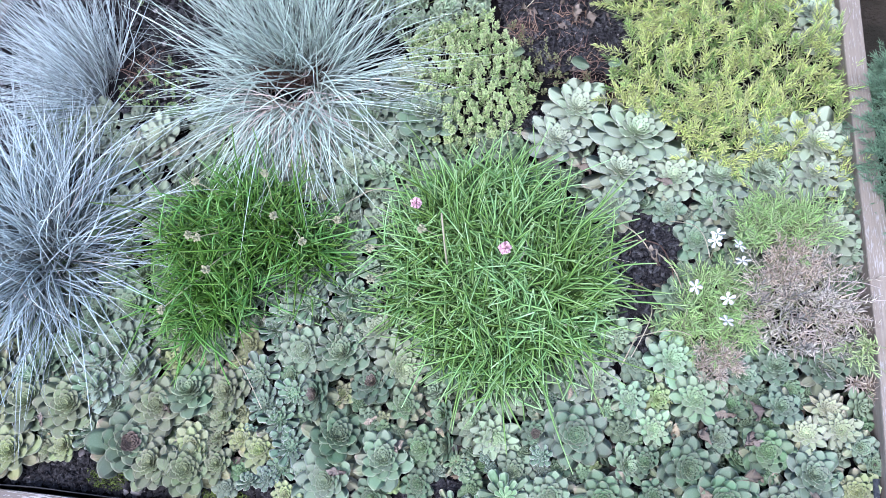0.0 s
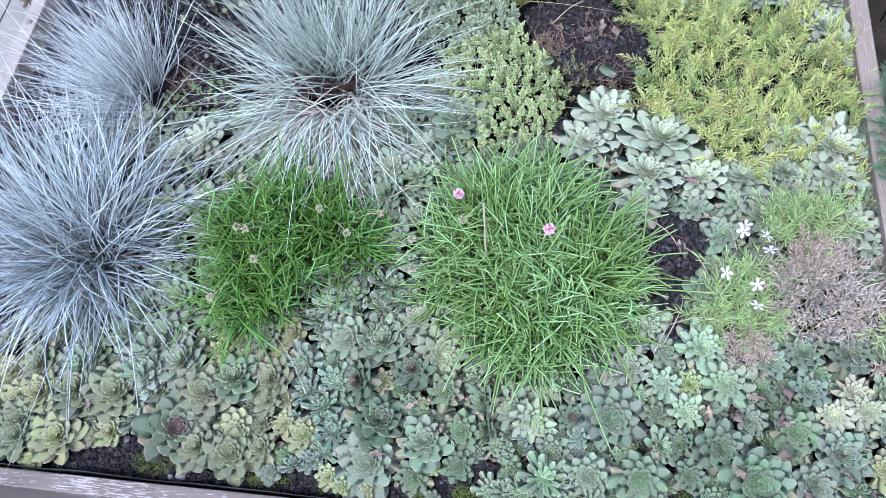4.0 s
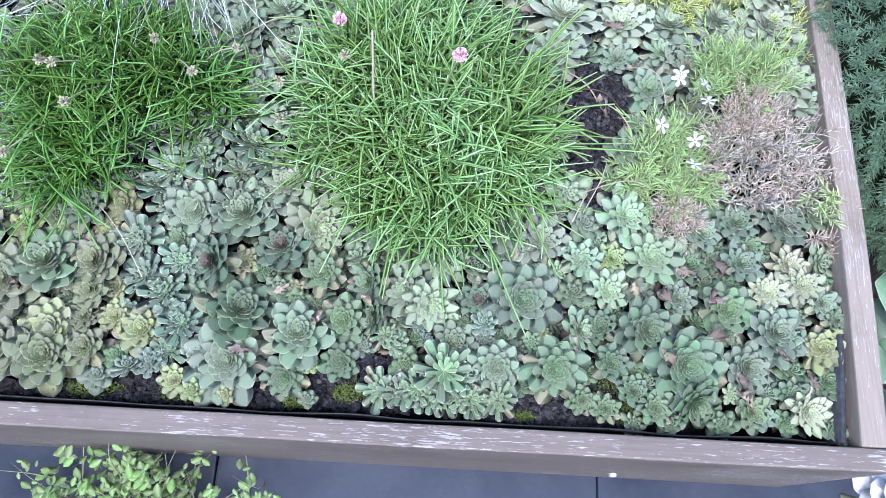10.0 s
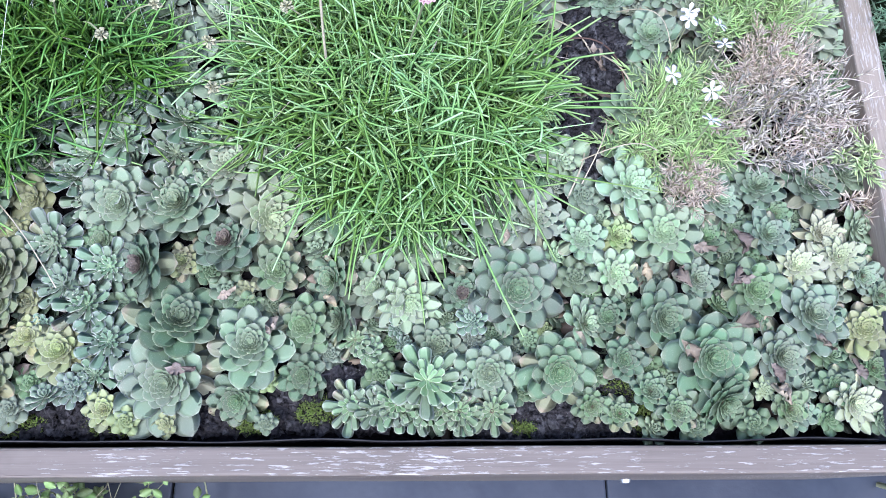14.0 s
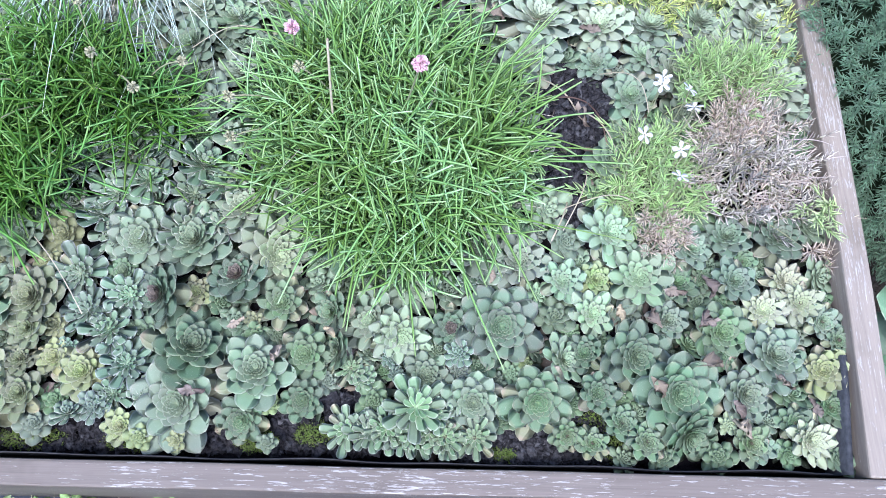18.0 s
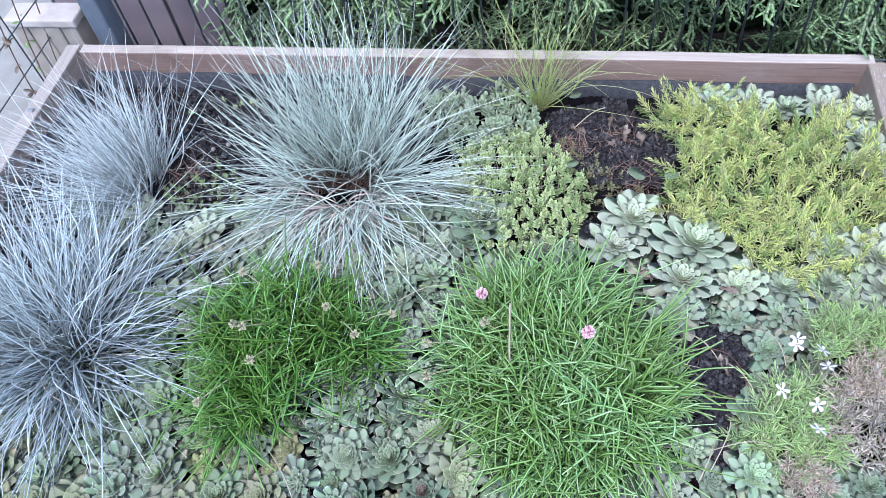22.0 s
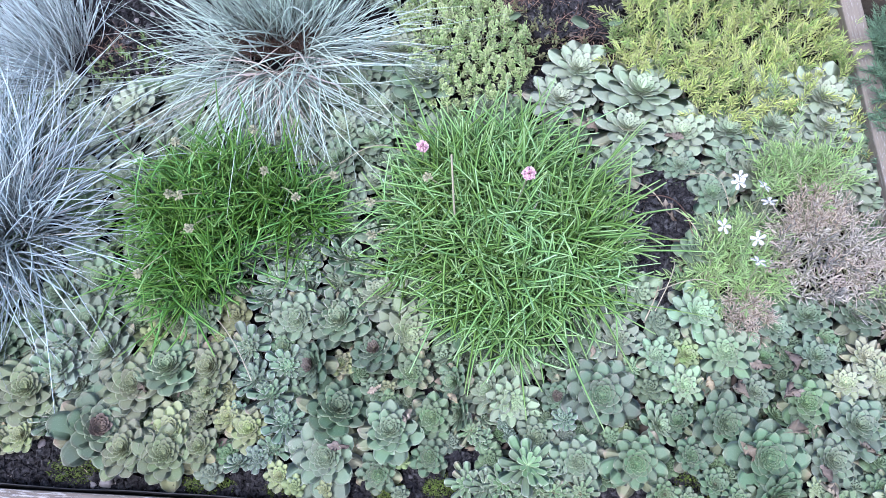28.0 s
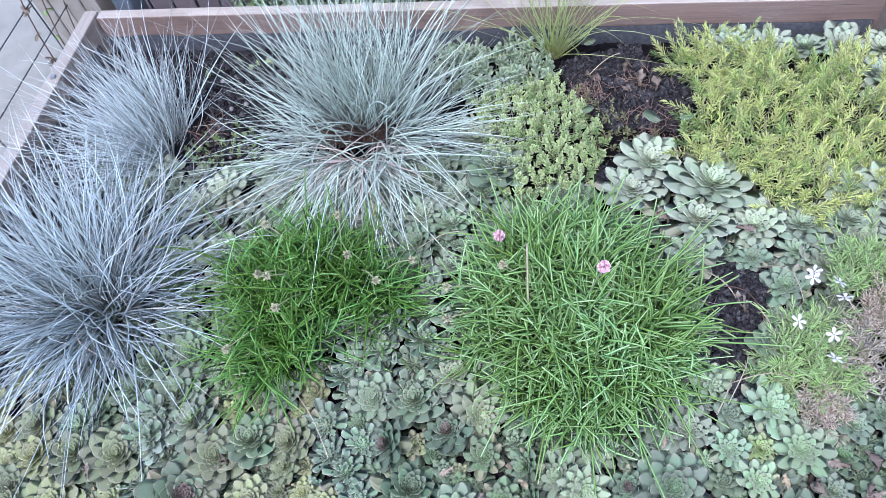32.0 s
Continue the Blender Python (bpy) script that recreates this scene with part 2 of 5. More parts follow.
M_FELT = plain("felt_liner", (.045, .05, .056), (.08, .085, .094), 200, 0.95, 0.7, 0.002, 0.05)
M_BLACK = plain("black_sheet", (.010, .010, .011), (.022, .022, .024), 80, 0.45, 0.1, 0.001)
# The second, lighter tone paints cloudy reflection patches into the dark sheet.
M_SHEET = plain("blue_grey_sheet", (.022, .030, .046), (.058, .068, .086), 7, 0.30, 0.15, 0.002, 0.22, 0.0, 14)
M_STEEL = plain("fence_steel", (.09, .12, .15), (.13, .16, .19), 40, 0.5, 0.2, 0.001, 0.5)
M_WIRE = plain("dark_wire", (.05, .065, .065), (.09, .11, .105), 60, 0.5, 0.2, 0.0005, 0.5)
M_MAUVE = plain("mauve_panel", (.20, .17, .185), (.28, .24, .25), 9, 0.7, 0.3, 0.002)
M_WOOD_RAW = plain("weathered_timber", (.28, .255, .21), (.39, .365, .31), 18, 0.8, 0.5, 0.002)
M_CAP = plain("bleached_timber", (.40, .375, .33), (.52, .495, .45), 30, 0.8, 0.5, 0.001)
M_WHITE = plain("white_petal", (.80, .80, .78), (.88, .88, .87), 150, 0.5, 0.1, 0.0005)
M_PINK = plain("pink_petal", (.76, .46, .53), (.85, .60, .65), 300, 0.6, 0.1, 0.0005, 0.2)
M_STRAWHEAD = plain("spent_flower", (.36, .36, .22), (.45, .44, .29), 300, 0.7, 0.4, 0.001, 0.1)
M_MOSS = leaf_material("moss_tip", (.13, .18, .045), (.23, .28, .08), None, (.04, .06, .02), 0.8, 0.6, True)
M_SCREW = plain("zinc_screw", (.55, .54, .50), (.65, .64, .6), 90, 0.35, 0.1, 0.0005, 0.5, 1.0)


def wood_paint(name, paint, raw, chips, along, worn, bare=(.25, .215, .185)):
    """Worn paint over grain; chips show the pale ground coat."""
    k = Nodes(name, 0.62, 0.35)
    s = {"x": (3, 60, 60), "y": (60, 3, 60)}[along]
    grain = k.noise(1.6, 6, 0.65, k.stretch(*s))
    c = k.mix(k.ramp(grain, [(0.3, (0, 0, 0)), (0.7, (1, 1, 1))]), paint, tuple(v * 1.28 for v in paint))
    blotch = k.noise(9, 4)
    c = k.mix(k.ramp(blotch, [(0.50, (0, 0, 0)), (0.72, (1, 1, 1))]), c, raw)
    cs = {"x": (40, 420, 420), "y": (420, 40, 420)}[along]
    chip = k.noise(1.5, 5, 0.7, k.stretch(*cs))
    where = k.noise(4.5, 2)
    level = k.math("ADD", chip, k.math("MULTIPLY", k.math("SUBTRACT", where, 0.5), 0.45))
    up = k.add("ShaderNodeSeparateXYZ")
    k.link(k.add("ShaderNodeNewGeometry").outputs["Normal"], up.inputs[0])
    top = k.math("GREATER_THAN", up.outputs[2], 0.6)
    level = k.math("ADD", level, k.math("MULTIPLY", top, 0.05))
    c = k.mix(k.math("MULTIPLY", top, worn), c, bare)
    fleck = k.ramp(level, [(0.628, (0, 0, 0)), (0.652, (1, 1, 1))])
    c = k.mix(k.math("MULTIPLY", fleck, chips), c, (.43, .415, .39))
    crack = k.ramp(k.noise(2.2, 4, 0.6, k.stretch(*{"x": (2, 110, 110), "y": (110, 2, 110)}[along])), [(0.28, (1, 1, 1)), (0.33, (0, 0, 0))])
    c = k.mix(k.math("MULTIPLY", crack, 0.6), c, (.07, .05, .045))
    fibre = k.noise(3.0, 5, 0.7, k.stretch(*{"x": (4, 150, 150), "y": (150, 4, 150)}[along]))
    c = k.mix(1.0, c, k.ramp(fibre, [(0.3, (.70, .69, .68)), (0.68, (1.0, 1.0, 1.0))]), "MULTIPLY")
    stain = k.ramp(k.noise(7, 5, 0.7), [(0.52, (1, 1, 1)), (0.70, (.62, .60, .57))])
    c = k.mix(0.8, c, stain, "MULTIPLY")
    h = k.math("SUBTRACT", k.math("ADD", k.math("MULTIPLY", grain, 0.5), fleck), k.math("MULTIPLY", crack, 1.2))
    k.colour(c).bump(h, 0.5, 0.0012)
    return k.m


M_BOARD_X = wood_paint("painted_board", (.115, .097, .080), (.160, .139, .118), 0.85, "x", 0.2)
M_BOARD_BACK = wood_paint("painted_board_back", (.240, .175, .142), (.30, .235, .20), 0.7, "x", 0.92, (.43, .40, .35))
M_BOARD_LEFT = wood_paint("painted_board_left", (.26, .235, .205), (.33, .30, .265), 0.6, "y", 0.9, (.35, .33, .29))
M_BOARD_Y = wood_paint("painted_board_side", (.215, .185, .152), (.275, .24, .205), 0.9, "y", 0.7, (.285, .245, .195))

# ---- mesh tools ----
rng = np.random.default_rng(7)


def mesh(name, v, f, mat, uv=None, smooth=True):
    me = bpy.data.meshes.new(name)
    me.from_pydata(np.asarray(v, float).tolist(), [], f if isinstance(f, list) else np.asarray(f).tolist())
    if uv is not None:
        idx = np.empty(len(me.loops), np.int32)
        me.loops.foreach_get("vertex_index", idx)
        me.uv_layers.new(name="UVMap").data.foreach_set("uv", np.asarray(uv, np.float32)[idx].ravel())
    me.polygons.foreach_set("use_smooth", np.full(len(me.polygons), smooth))
    me.materials.append(mat)
    me.update()
    return me


def part(name, data, parent, label="", m=None):
    ob = new(name, data)
    ob.parent = parent
    if m is not None:
        ob.matrix_basis = m
    return tagged(ob, label)


def thing(name, m, label, category, group="", kind=""):
    ob = new(name)
    ob.empty_display_size = 0.02
    ob.matrix_basis = m
    return tagged(ob, label, category, group, kind)


def from_bm(name, bm, mat, smooth=False):
    me = bpy.data.meshes.new(name)
    bm.to_mesh(me)
    bm.free()
    me.polygons.foreach_set("use_smooth", np.full(len(me.polygons), smooth))
    me.materials.append(mat)
    return me


def box(name, lo, hi, mat, bevel=0.002, cuts=0, wobble=0.0, seed=0):
    """A board: bevelled box, cut along its length and slightly uneven."""
    bm = bmesh.new()
    bmesh.ops.create_cube(bm, size=1.0)
    d = [hi[i] - lo[i] for i in range(3)]
    for v in bm.verts:
        v.co = Vector([lo[i] + (v.co[i] + 0.5) * d[i] for i in range(3)])
    if bevel:
        bmesh.ops.bevel(bm, geom=bm.edges[:], offset=bevel, segments=2, profile=0.5, affect="EDGES")
    if cuts:
        axis = max(range(3), key=lambda i: d[i])
        for c in range(1, cuts):
            p, n = Vector(lo), Vector((0, 0, 0))
            p[axis] += d[axis] * c / cuts
            n[axis] = 1
            bmesh.ops.bisect_plane(bm, geom=bm.verts[:] + bm.edges[:] + bm.faces[:], plane_co=p, plane_no=n)
    if wobble:
        for v in bm.verts:
            v.co += noise.noise_vector(v.co * 6 + Vector((seed, 0, 0))) * wobble
    return from_bm(name, bm, mat)


def leaf(width, thick, cup, curl, rows, profile, ring=6):
    """One leaf of length 1 along +y: rows of a closed ring, with uv across and along."""
    v, uv, f = [], [], []
    us = {6: (-1, -.5, 0, .5, 1, 0), 3: (-1, 1, 0), 4: (-1, 0, 1, 0)}[ring]
    n = len(rows)
    for t, w in zip(rows, profile):
        for j, u in enumerate(us):
            below = j == len(us) - 1
            z = cup * width * u * u * w + curl * t * t - (thick * w * (1 - 0.6 * t) if below else 0)
            if ring == 3 and not below:
                z += 0
            v.append((u * w * width * 0.5, t, z))
            uv.append(((u + 1) / 2, t))
    for i in range(n - 1):
        for j in range(ring):
            a, b = i * ring + j, i * ring + (j + 1) % ring
            f.append((a, b, b + ring, a + ring))
    f.append(tuple(range((n - 1) * ring, n * ring)))
    return np.array(v), f, np.array(uv)


def frames(pos, along, up, sx, sy, sz):
    """Matrices with y along a direction and z towards up, for many pieces at once."""
    pos, y = np.atleast_2d(pos), np.atleast_2d(along).astype(float)
    y = y / np.linalg.norm(y, axis=1, keepdims=True)
    up = np.broadcast_to(up, y.shape) + 1e-4
    x = np.cross(y, up)
    x /= np.linalg.norm(x, axis=1, keepdims=True) + 1e-9
    z = np.cross(x, y)
    m = np.zeros((len(y), 4, 4))
    m[:, :3, 0], m[:, :3, 1], m[:, :3, 2], m[:, :3, 3] = x * np.reshape(sx, (-1, 1)), y * np.reshape(sy, (-1, 1)), z * np.reshape(sz, (-1, 1)), pos
    m[:, 3, 3] = 1
    return m


def scatter(template, mats):
    """Many pieces of one template joined into one set of vertices, faces and uv."""
    v, f, uv = template
    n, k = len(mats), len(v)
    vv = np.einsum("nij,kj->nki", mats[:, :3, :3], v) + mats[:, None, :3, 3]
    ff = [tuple(a + i * k for a in face) for i in range(n) for face in f]
    return vv.reshape(-1, 3), ff, np.tile(uv, (n, 1))


def joined(*sets):
    v, f, uv, at = [], [], [], 0
    for a, b, c in sets:
        v.append(a), uv.append(c)
        f += [tuple(i + at for i in face) for face in b]
        at += len(a)
    return np.concatenate(v), f, np.concatenate(uv)


def blades(base, way, length, droop, width, seg=6, flat=0.4, twist=0.25, curl=0.12, taper=0.92, tone=None):
    """Tapering, arching blades of three-sided section."""
    n = len(base)
    way = way / np.linalg.norm(way, axis=1, keepdims=True)
    s = np.linspace(0, 1, seg + 1)
    bend = np.stack([way[:, 0], way[:, 1], np.full(n, -1.0)], 1) + rng.normal(0, twist, (n, 3))
    p = base[:, None] + length[:, None, None] * (way[:, None] * s[None, :, None] + (droop[:, None] * bend)[:, None] * (s**2)[None, :, None])
    p = p + length[:, None, None] * rng.normal(0, curl, (n, 1, 3)) * (s**2)[None, :, None] + length[:, None, None] * rng.normal(0, curl * 0.5, (n, 1, 3)) * np.sin(3.1 * s)[None, :, None]
    tang = np.gradient(p, axis=1)
    tang /= np.linalg.norm(tang, axis=2, keepdims=True) + 1e-9
    side = np.cross(tang, np.array([0, 0, 1.0]) + rng.normal(0, 0.35, (n, 1, 3)))
    side /= np.linalg.norm(side, axis=2, keepdims=True) + 1e-9
    nor = np.cross(side, tang)
    w = width[:, None] * (1 - s[None] ** (2.2 if taper > 0.9 else 5) * taper) * np.minimum(1, 0.7 + 2 * s[None])
    ring = [p + side * w[..., None] / 2, p - side * w[..., None] / 2, p + nor * w[..., None] * flat]
    v = np.stack(ring, 2).reshape(-1, 3)
    u = np.repeat(rng.random(n) if tone is None else tone, (seg + 1) * 3)
    uv = np.stack([u, np.tile(np.repeat(s, 3), n)], 1)
    a = (np.arange(n)[:, None, None] * (seg + 1) + np.arange(seg)[None, :, None]) * 3 + np.arange(3)[None, None]
    b = (np.arange(n)[:, None, None] * (seg + 1) + np.arange(seg)[None, :, None]) * 3 + (np.arange(3)[None, None] + 1) % 3
    f = np.stack([a, b, b + 3, a + 3], -1).reshape(-1, 4)
    return v, [tuple(r) for r in f.tolist()], uv


def polar(az, el):
    return np.stack([np.cos(az) * np.cos(el), np.sin(az) * np.cos(el), np.sin(el)], 1)


def inside(poly, p):
    """Which points lie in a polygon."""
    hit = np.zeros(len(p), bool)
    for (x0, y0), (x1, y1) in zip(poly, poly[1:] + poly[:1]):
        cross = ((y0 > p[:, 1]) != (y1 > p[:, 1])) & (p[:, 0] < (x1 - x0) * (p[:, 1] - y0) / (y1 - y0 + 1e-12) + x0)
        hit ^= cross
    return hit


def spread(poly, n, gap, seed):
    """About n points in a polygon, at least a gap apart."""
    g = np.random.default_rng(seed)
    lo, hi = np.min(poly, 0), np.max(poly, 0)
    kept = []
    for p in g.uniform(lo, hi, (n * 40, 2)):
        if len(kept) >= n:
            break
        if all((p[0] - q[0]) ** 2 + (p[1] - q[1]) ** 2 > gap * gap for q in kept) and inside(poly, p[None])[0]:
            kept.append(p)
    return np.array(kept)


def soil_z(x, y):
    """Height of the soil in the bed, a little mounded in the middle."""
    m = np.clip(1 - ((np.asarray(x) - 0.62) / 0.62) ** 2, 0, 1) * np.clip(1 - ((np.asarray(y) - 0.36) / 0.42) ** 2, 0, 1)
    return -0.046 + 0.030 * m - 0.022 * np.clip((np.asarray(y) - 0.66) / 0.10, 0, 1)

def soil_top(x, y):
    """The crumbly surface over soil_z."""
    rough = [0.006 * noise.fractal(Vector((a * 22, b * 22, 0)), 0.9, 2.0, 4) + 0.0045 * abs(noise.noise(Vector((a * 95, b * 95, 7)))) for a, b in zip(np.atleast_1d(x), np.atleast_1d(y))]
    return soil_z(x, y) + np.array(rough)


# ---- ground and surroundings ----
def grid(name, x0, x1, y0, y1, nx, ny, height, mat):
    xs, ys = np.meshgrid(np.linspace(x0, x1, nx), np.linspace(y0, y1, ny))
    v = np.stack([xs.ravel(), ys.ravel(), height(xs.ravel(), ys.ravel())], 1)
    i = (np.arange(ny - 1)[:, None] * nx + np.arange(nx - 1)[None]).ravel()
    return new(name, mesh(name, v, np.stack([i, i + 1, i + nx + 1, i + nx], 1), mat))


GROUND = -0.235
tagged(grid("ground", -60, 60, -60, 60, 3, 3, lambda x, y: np.full(len(x), GROUND), M_EARTH),
       "dark bare earth round the raised bed", "ground", kind="structure")
pave = thing("pavement", pose(0, 0, 0), "light grey concrete paving beside the raised bed", "pavement", kind="structure")
for i in range(3):
    for j in range(2):
        part("paving_slab", box("paving_slab", (-0.62 - 0.6 * i, -0.85 + 2.4 * j, GROUND - 0.04), (-0.03 - 0.6 * i - (0.10 if i == 0 else 0), 1.542 + 2.4 * j, GROUND + 0.02), M_CONCRETE, 0.004, 6, 0.001, i + j), pave)
# A darker blue-grey strip between the slabs and the bed.
part("paving_strip", box("paving_strip", (-0.126, -0.85, GROUND - 0.04), (-0.032, 1.54, GROUND + 0.014), M_DARK_STRIP, 0.004, 30, 0.003, 6), pave, "darker blue-grey strip beside the paving slabs")
for k in range(5):
    s = box("sheet", (-0.25 + 0.42 * k, -0.55, GROUND + 0.002), (0.168 + 0.42 * k, 0.03, GROUND + 0.010), M_SHEET, 0.002, 6, 0.002, k)
    tagged(new("slate_sheet", s), "smooth dark blue-grey sheet lying along the front board", "sheet", "sheets in front of the bed")

# ---- the planter ----
planter = thing("planter", pose(0, 0, 0), "raised bed of worn brown painted boards", "planter")
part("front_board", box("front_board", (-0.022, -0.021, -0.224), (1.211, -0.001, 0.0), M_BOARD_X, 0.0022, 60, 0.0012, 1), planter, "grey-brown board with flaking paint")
part("back_board", box("back_board", (0.010, 0.795, -0.2), (1.205, 0.815, 0.0), M_BOARD_BACK, 0.002, 40, 0.001, 2), planter, "reddish brown board with a worn pale top edge")
part("side_board", box("side_board", (-0.018, 0.0, -0.2), (0.006, 0.814, 0.0), M_BOARD_LEFT, 0.002, 40, 0.001, 3), planter)
rb = box("side_board", (0.0, 0.0, -0.2), (0.024, 0.80, 0.0), M_BOARD_Y, 0.002, 40, 0.0012, 4)
for v in rb.vertices:
    v.co.x += 0.009 * (1 - (1 - min(v.co.y, 0.3) / 0.3) ** 2) + 0.012 * min(0, v.co.z + 0.02)
part("side_board", rb, planter, "bowed side board with flecks of paint", pose(1.185, 0.0, -0.001))


def strip(name, pts, z0, z1, thick, mat, wave=0.0, seed=0.0):
    """A thin upright sheet along a line of points."""
    v, f = [], []
    for i, (x, y) in enumerate(pts):
        w = wave * noise.noise(Vector((x * 14 + seed, y * 14, 0)))
        for dz, top in ((z0, 0), (z1, 1)):
            for d in (0, thick):
                v.append((x + w * (1 if abs(pts[-1][1] - pts[0][1]) > 0.3 else 0) + d * (abs(pts[-1][1] - pts[0][1]) > abs(pts[-1][0] - pts[0][0])),
                          y + w * (abs(pts[-1][0] - pts[0][0]) > 0.3) + d * (abs(pts[-1][0] - pts[0][0]) >= abs(pts[-1][1] - pts[0][1])),
                          dz + (0.006 * noise.noise(Vector((x * 9 + seed, y * 9, 3))) if top else 0)))
    for i in range(len(pts) - 1):
        a, b = i * 4, i * 4 + 4
        f += [(a, b, b + 2, a + 2), (a + 1, a + 3, b + 3, b + 1), (a + 2, b + 2, b + 3, a + 3), (a, a + 1, b + 1, b)]
    return mesh(name, v, f, mat)


part("front_liner", strip("front_liner", [(0.01 + 0.012 * i, 0.003) for i in range(97)], -0.09, -0.010, 0.0012, M_BLACK, 0.003, 1), planter, "black plastic liner edge")
part("back_liner", strip("back_liner", [(0.01 + 0.012 * i, 0.788) for i in range(99)], -0.12, -0.034, 0.003, M_FELT, 0.003, 2), planter, "grey felt liner")
part("side_liner", strip("side_liner", [(1.172 + 0.010 * math.sin(i * 0.12), 0.003 + 0.012 * i) for i in range(9)], -0.12, -0.008, 0.005, M_FELT, 0.0, 3), planter, "grey felt liner")
part("side_liner", strip("side_liner", [(0.010, 0.01 + 0.012 * i) for i in range(64)], -0.12, -0.030, 0.003, M_FELT, 0.002, 3), planter, "grey felt liner")
bm = bmesh.new()
bmesh.ops.create_cone(bm, cap_ends=True, segments=16, radius1=0.0055, radius2=0.0042, depth=0.004)
bmesh.ops.bevel(bm, geom=bm.edges[:], offset=0.0006, segments=2, affect="EDGES")
SCREW = from_bm("screw", bm, M_SCREW)
part("screw", SCREW, planter, "zinc screw head", pose(1.012, -0.0225, -0.165, 90, 0, 0))
part("screw", SCREW, planter, "zinc screw head", pose(-0.006, 0.66, 0.0015))

soil = grid("soil", -0.002, 1.212, 0.004, 0.797, 480, 320,
            soil_top, M_SOIL)
tagged(soil, "dark crumbly potting soil in the raised bed", "soil", kind="structure")

# ---- the back: panels, fence, hedge ----
def rod(p, q, r, mat, sides=7, rings=2):
    """A straight round rod."""
    p, q = Vector(p), Vector(q)
    turn = (q - p).to_track_quat("Z", "Y").to_matrix()
    v, f = [], []
    for i in range(rings):
        for j in range(sides):
            a = 2 * math.pi * j / sides
            v.append(p + (q - p) * (i / (rings - 1)) + turn @ Vector((r * math.cos(a), r * math.sin(a), 0)))
    for i in range(rings - 1):
        for j in range(sides):
            f.append((i * sides + j, i * sides + (j + 1) % sides, (i + 1) * sides + (j + 1) % sides, (i + 1) * sides + j))
    f += [tuple(range(sides))[::-1], tuple(range((rings - 1) * sides, rings * sides))]
    return mesh("rod", v, f, mat)


fence = thing("wire_fence", pose(0, 0.85, GROUND), "dark steel rod fence behind the raised bed", "fence")
post = box("post", (-0.016, -0.005, 0), (0.018, 0.035, 1.5), M_STEEL, 0.004, 0)
part("post", post, fence, "square blue-grey steel post", pose(0.030, 0, 0))
for i in range(34):
    x = 0.07 + 0.042 * i
    part("upright_rod", rod((x, 0.012, 0.02), (x, 0.012, 1.35), 0.0019, M_WIRE), fence)
for z in (0.19, 0.43, 0.64, 0.84):
    part("cross_rod", rod((-0.01, 0.006, z), (1.5, 0.006, z), 0.0019, M_WIRE), fence)
side = thing("side_fence", pose(-0.075, 0, GROUND), "thin dark wire mesh fence beside the raised bed", "fence")
for z in (0.10, 0.16, 0.22, 0.28, 0.34, 0.40, 0.46):
    part("cross_rod", rod((0, -0.5, z), (0, 0.93, z), 0.0011, M_WIRE), side)
for y in (-0.3, -0.1, 0.12, 0.34, 0.56, 0.78, 0.9):
    part("upright_rod", rod((0.002, y, 0.0), (0.002, y, 0.95), 0.0013, M_WIRE), side)
panel = thing("wall_panels", pose(0, 0.99, GROUND), "mauve-brown upright panels behind the fence", "wall panel")
for i in range(3):
    part("panel", box("panel", (-0.16 + 0.115 * i, 0, 0), (-0.049 + 0.115 * i, 0.03, 1.6), M_MAUVE, 0.003, 8, 0.0012, i), panel)
timber = thing("timber_box", pose(-0.078, 0.85, GROUND), "weathered pale timber block standing behind the bed's corner", "timber")
for i in range(4):
    part("board", box("board", (-0.060 + 0.0305 * i, 0.0, 0), (-0.0315 + 0.0305 * i, 0.040, 0.240), M_WOOD_RAW, 0.002, 8, 0.0012, 3 + i), timber)
part("cap", box("cap", (-0.064, -0.004, 0.2405), (0.066, 0.046, 0.256), M_CAP, 0.003, 8, 0.0015, 9), timber, "bleached cap board")

NEEDLE = leaf(0.14, 0.05, 0.0, 0.08, (0, 0.3, 0.75, 1), (.5, 1, .75, .06), 3)
SCALE = leaf(0.42, 0.12, 0.0, 0.0, (0, 0.5, 1), (.7, 1, .25), 3)


def cypress_spray(g):
    """A flat, lacy, forking spray of scale leaves about 1 long."""
    pos, way, size = [], [], []
    def twig(p, a, n, step, depth):
        for i in range(n):
            a += g.normal(0, 0.06)
            d = np.array([math.sin(a), math.cos(a), -0.10 * depth + g.normal(0, 0.05)])
            pos.append(p.copy()), way.append(d), size.append(step * 1.75)
            p = p + d * step
            if depth < 2 and i % 2 == 0 and i > 0:
                twig(p, a + (1 if (i // 2) % 2 else -1) * g.uniform(0.55, 0.8), max(2, int((n - i) * 0.62)), step * 0.9, depth + 1)
    twig(np.zeros(3), 0.0, 17, 0.06, 0)
    m = frames(np.array(pos), np.array(way), (0, 0, 1), np.array(size), np.array(size), np.array(size))
    return scatter(SCALE, m)


hedge = thing("cypress_hedge", pose(0, 0, 0), "dense green cypress hedge behind the fence", "hedge")
g = np.random.default_rng(11)
sprays = [cypress_spray(g) for _ in range(3)]
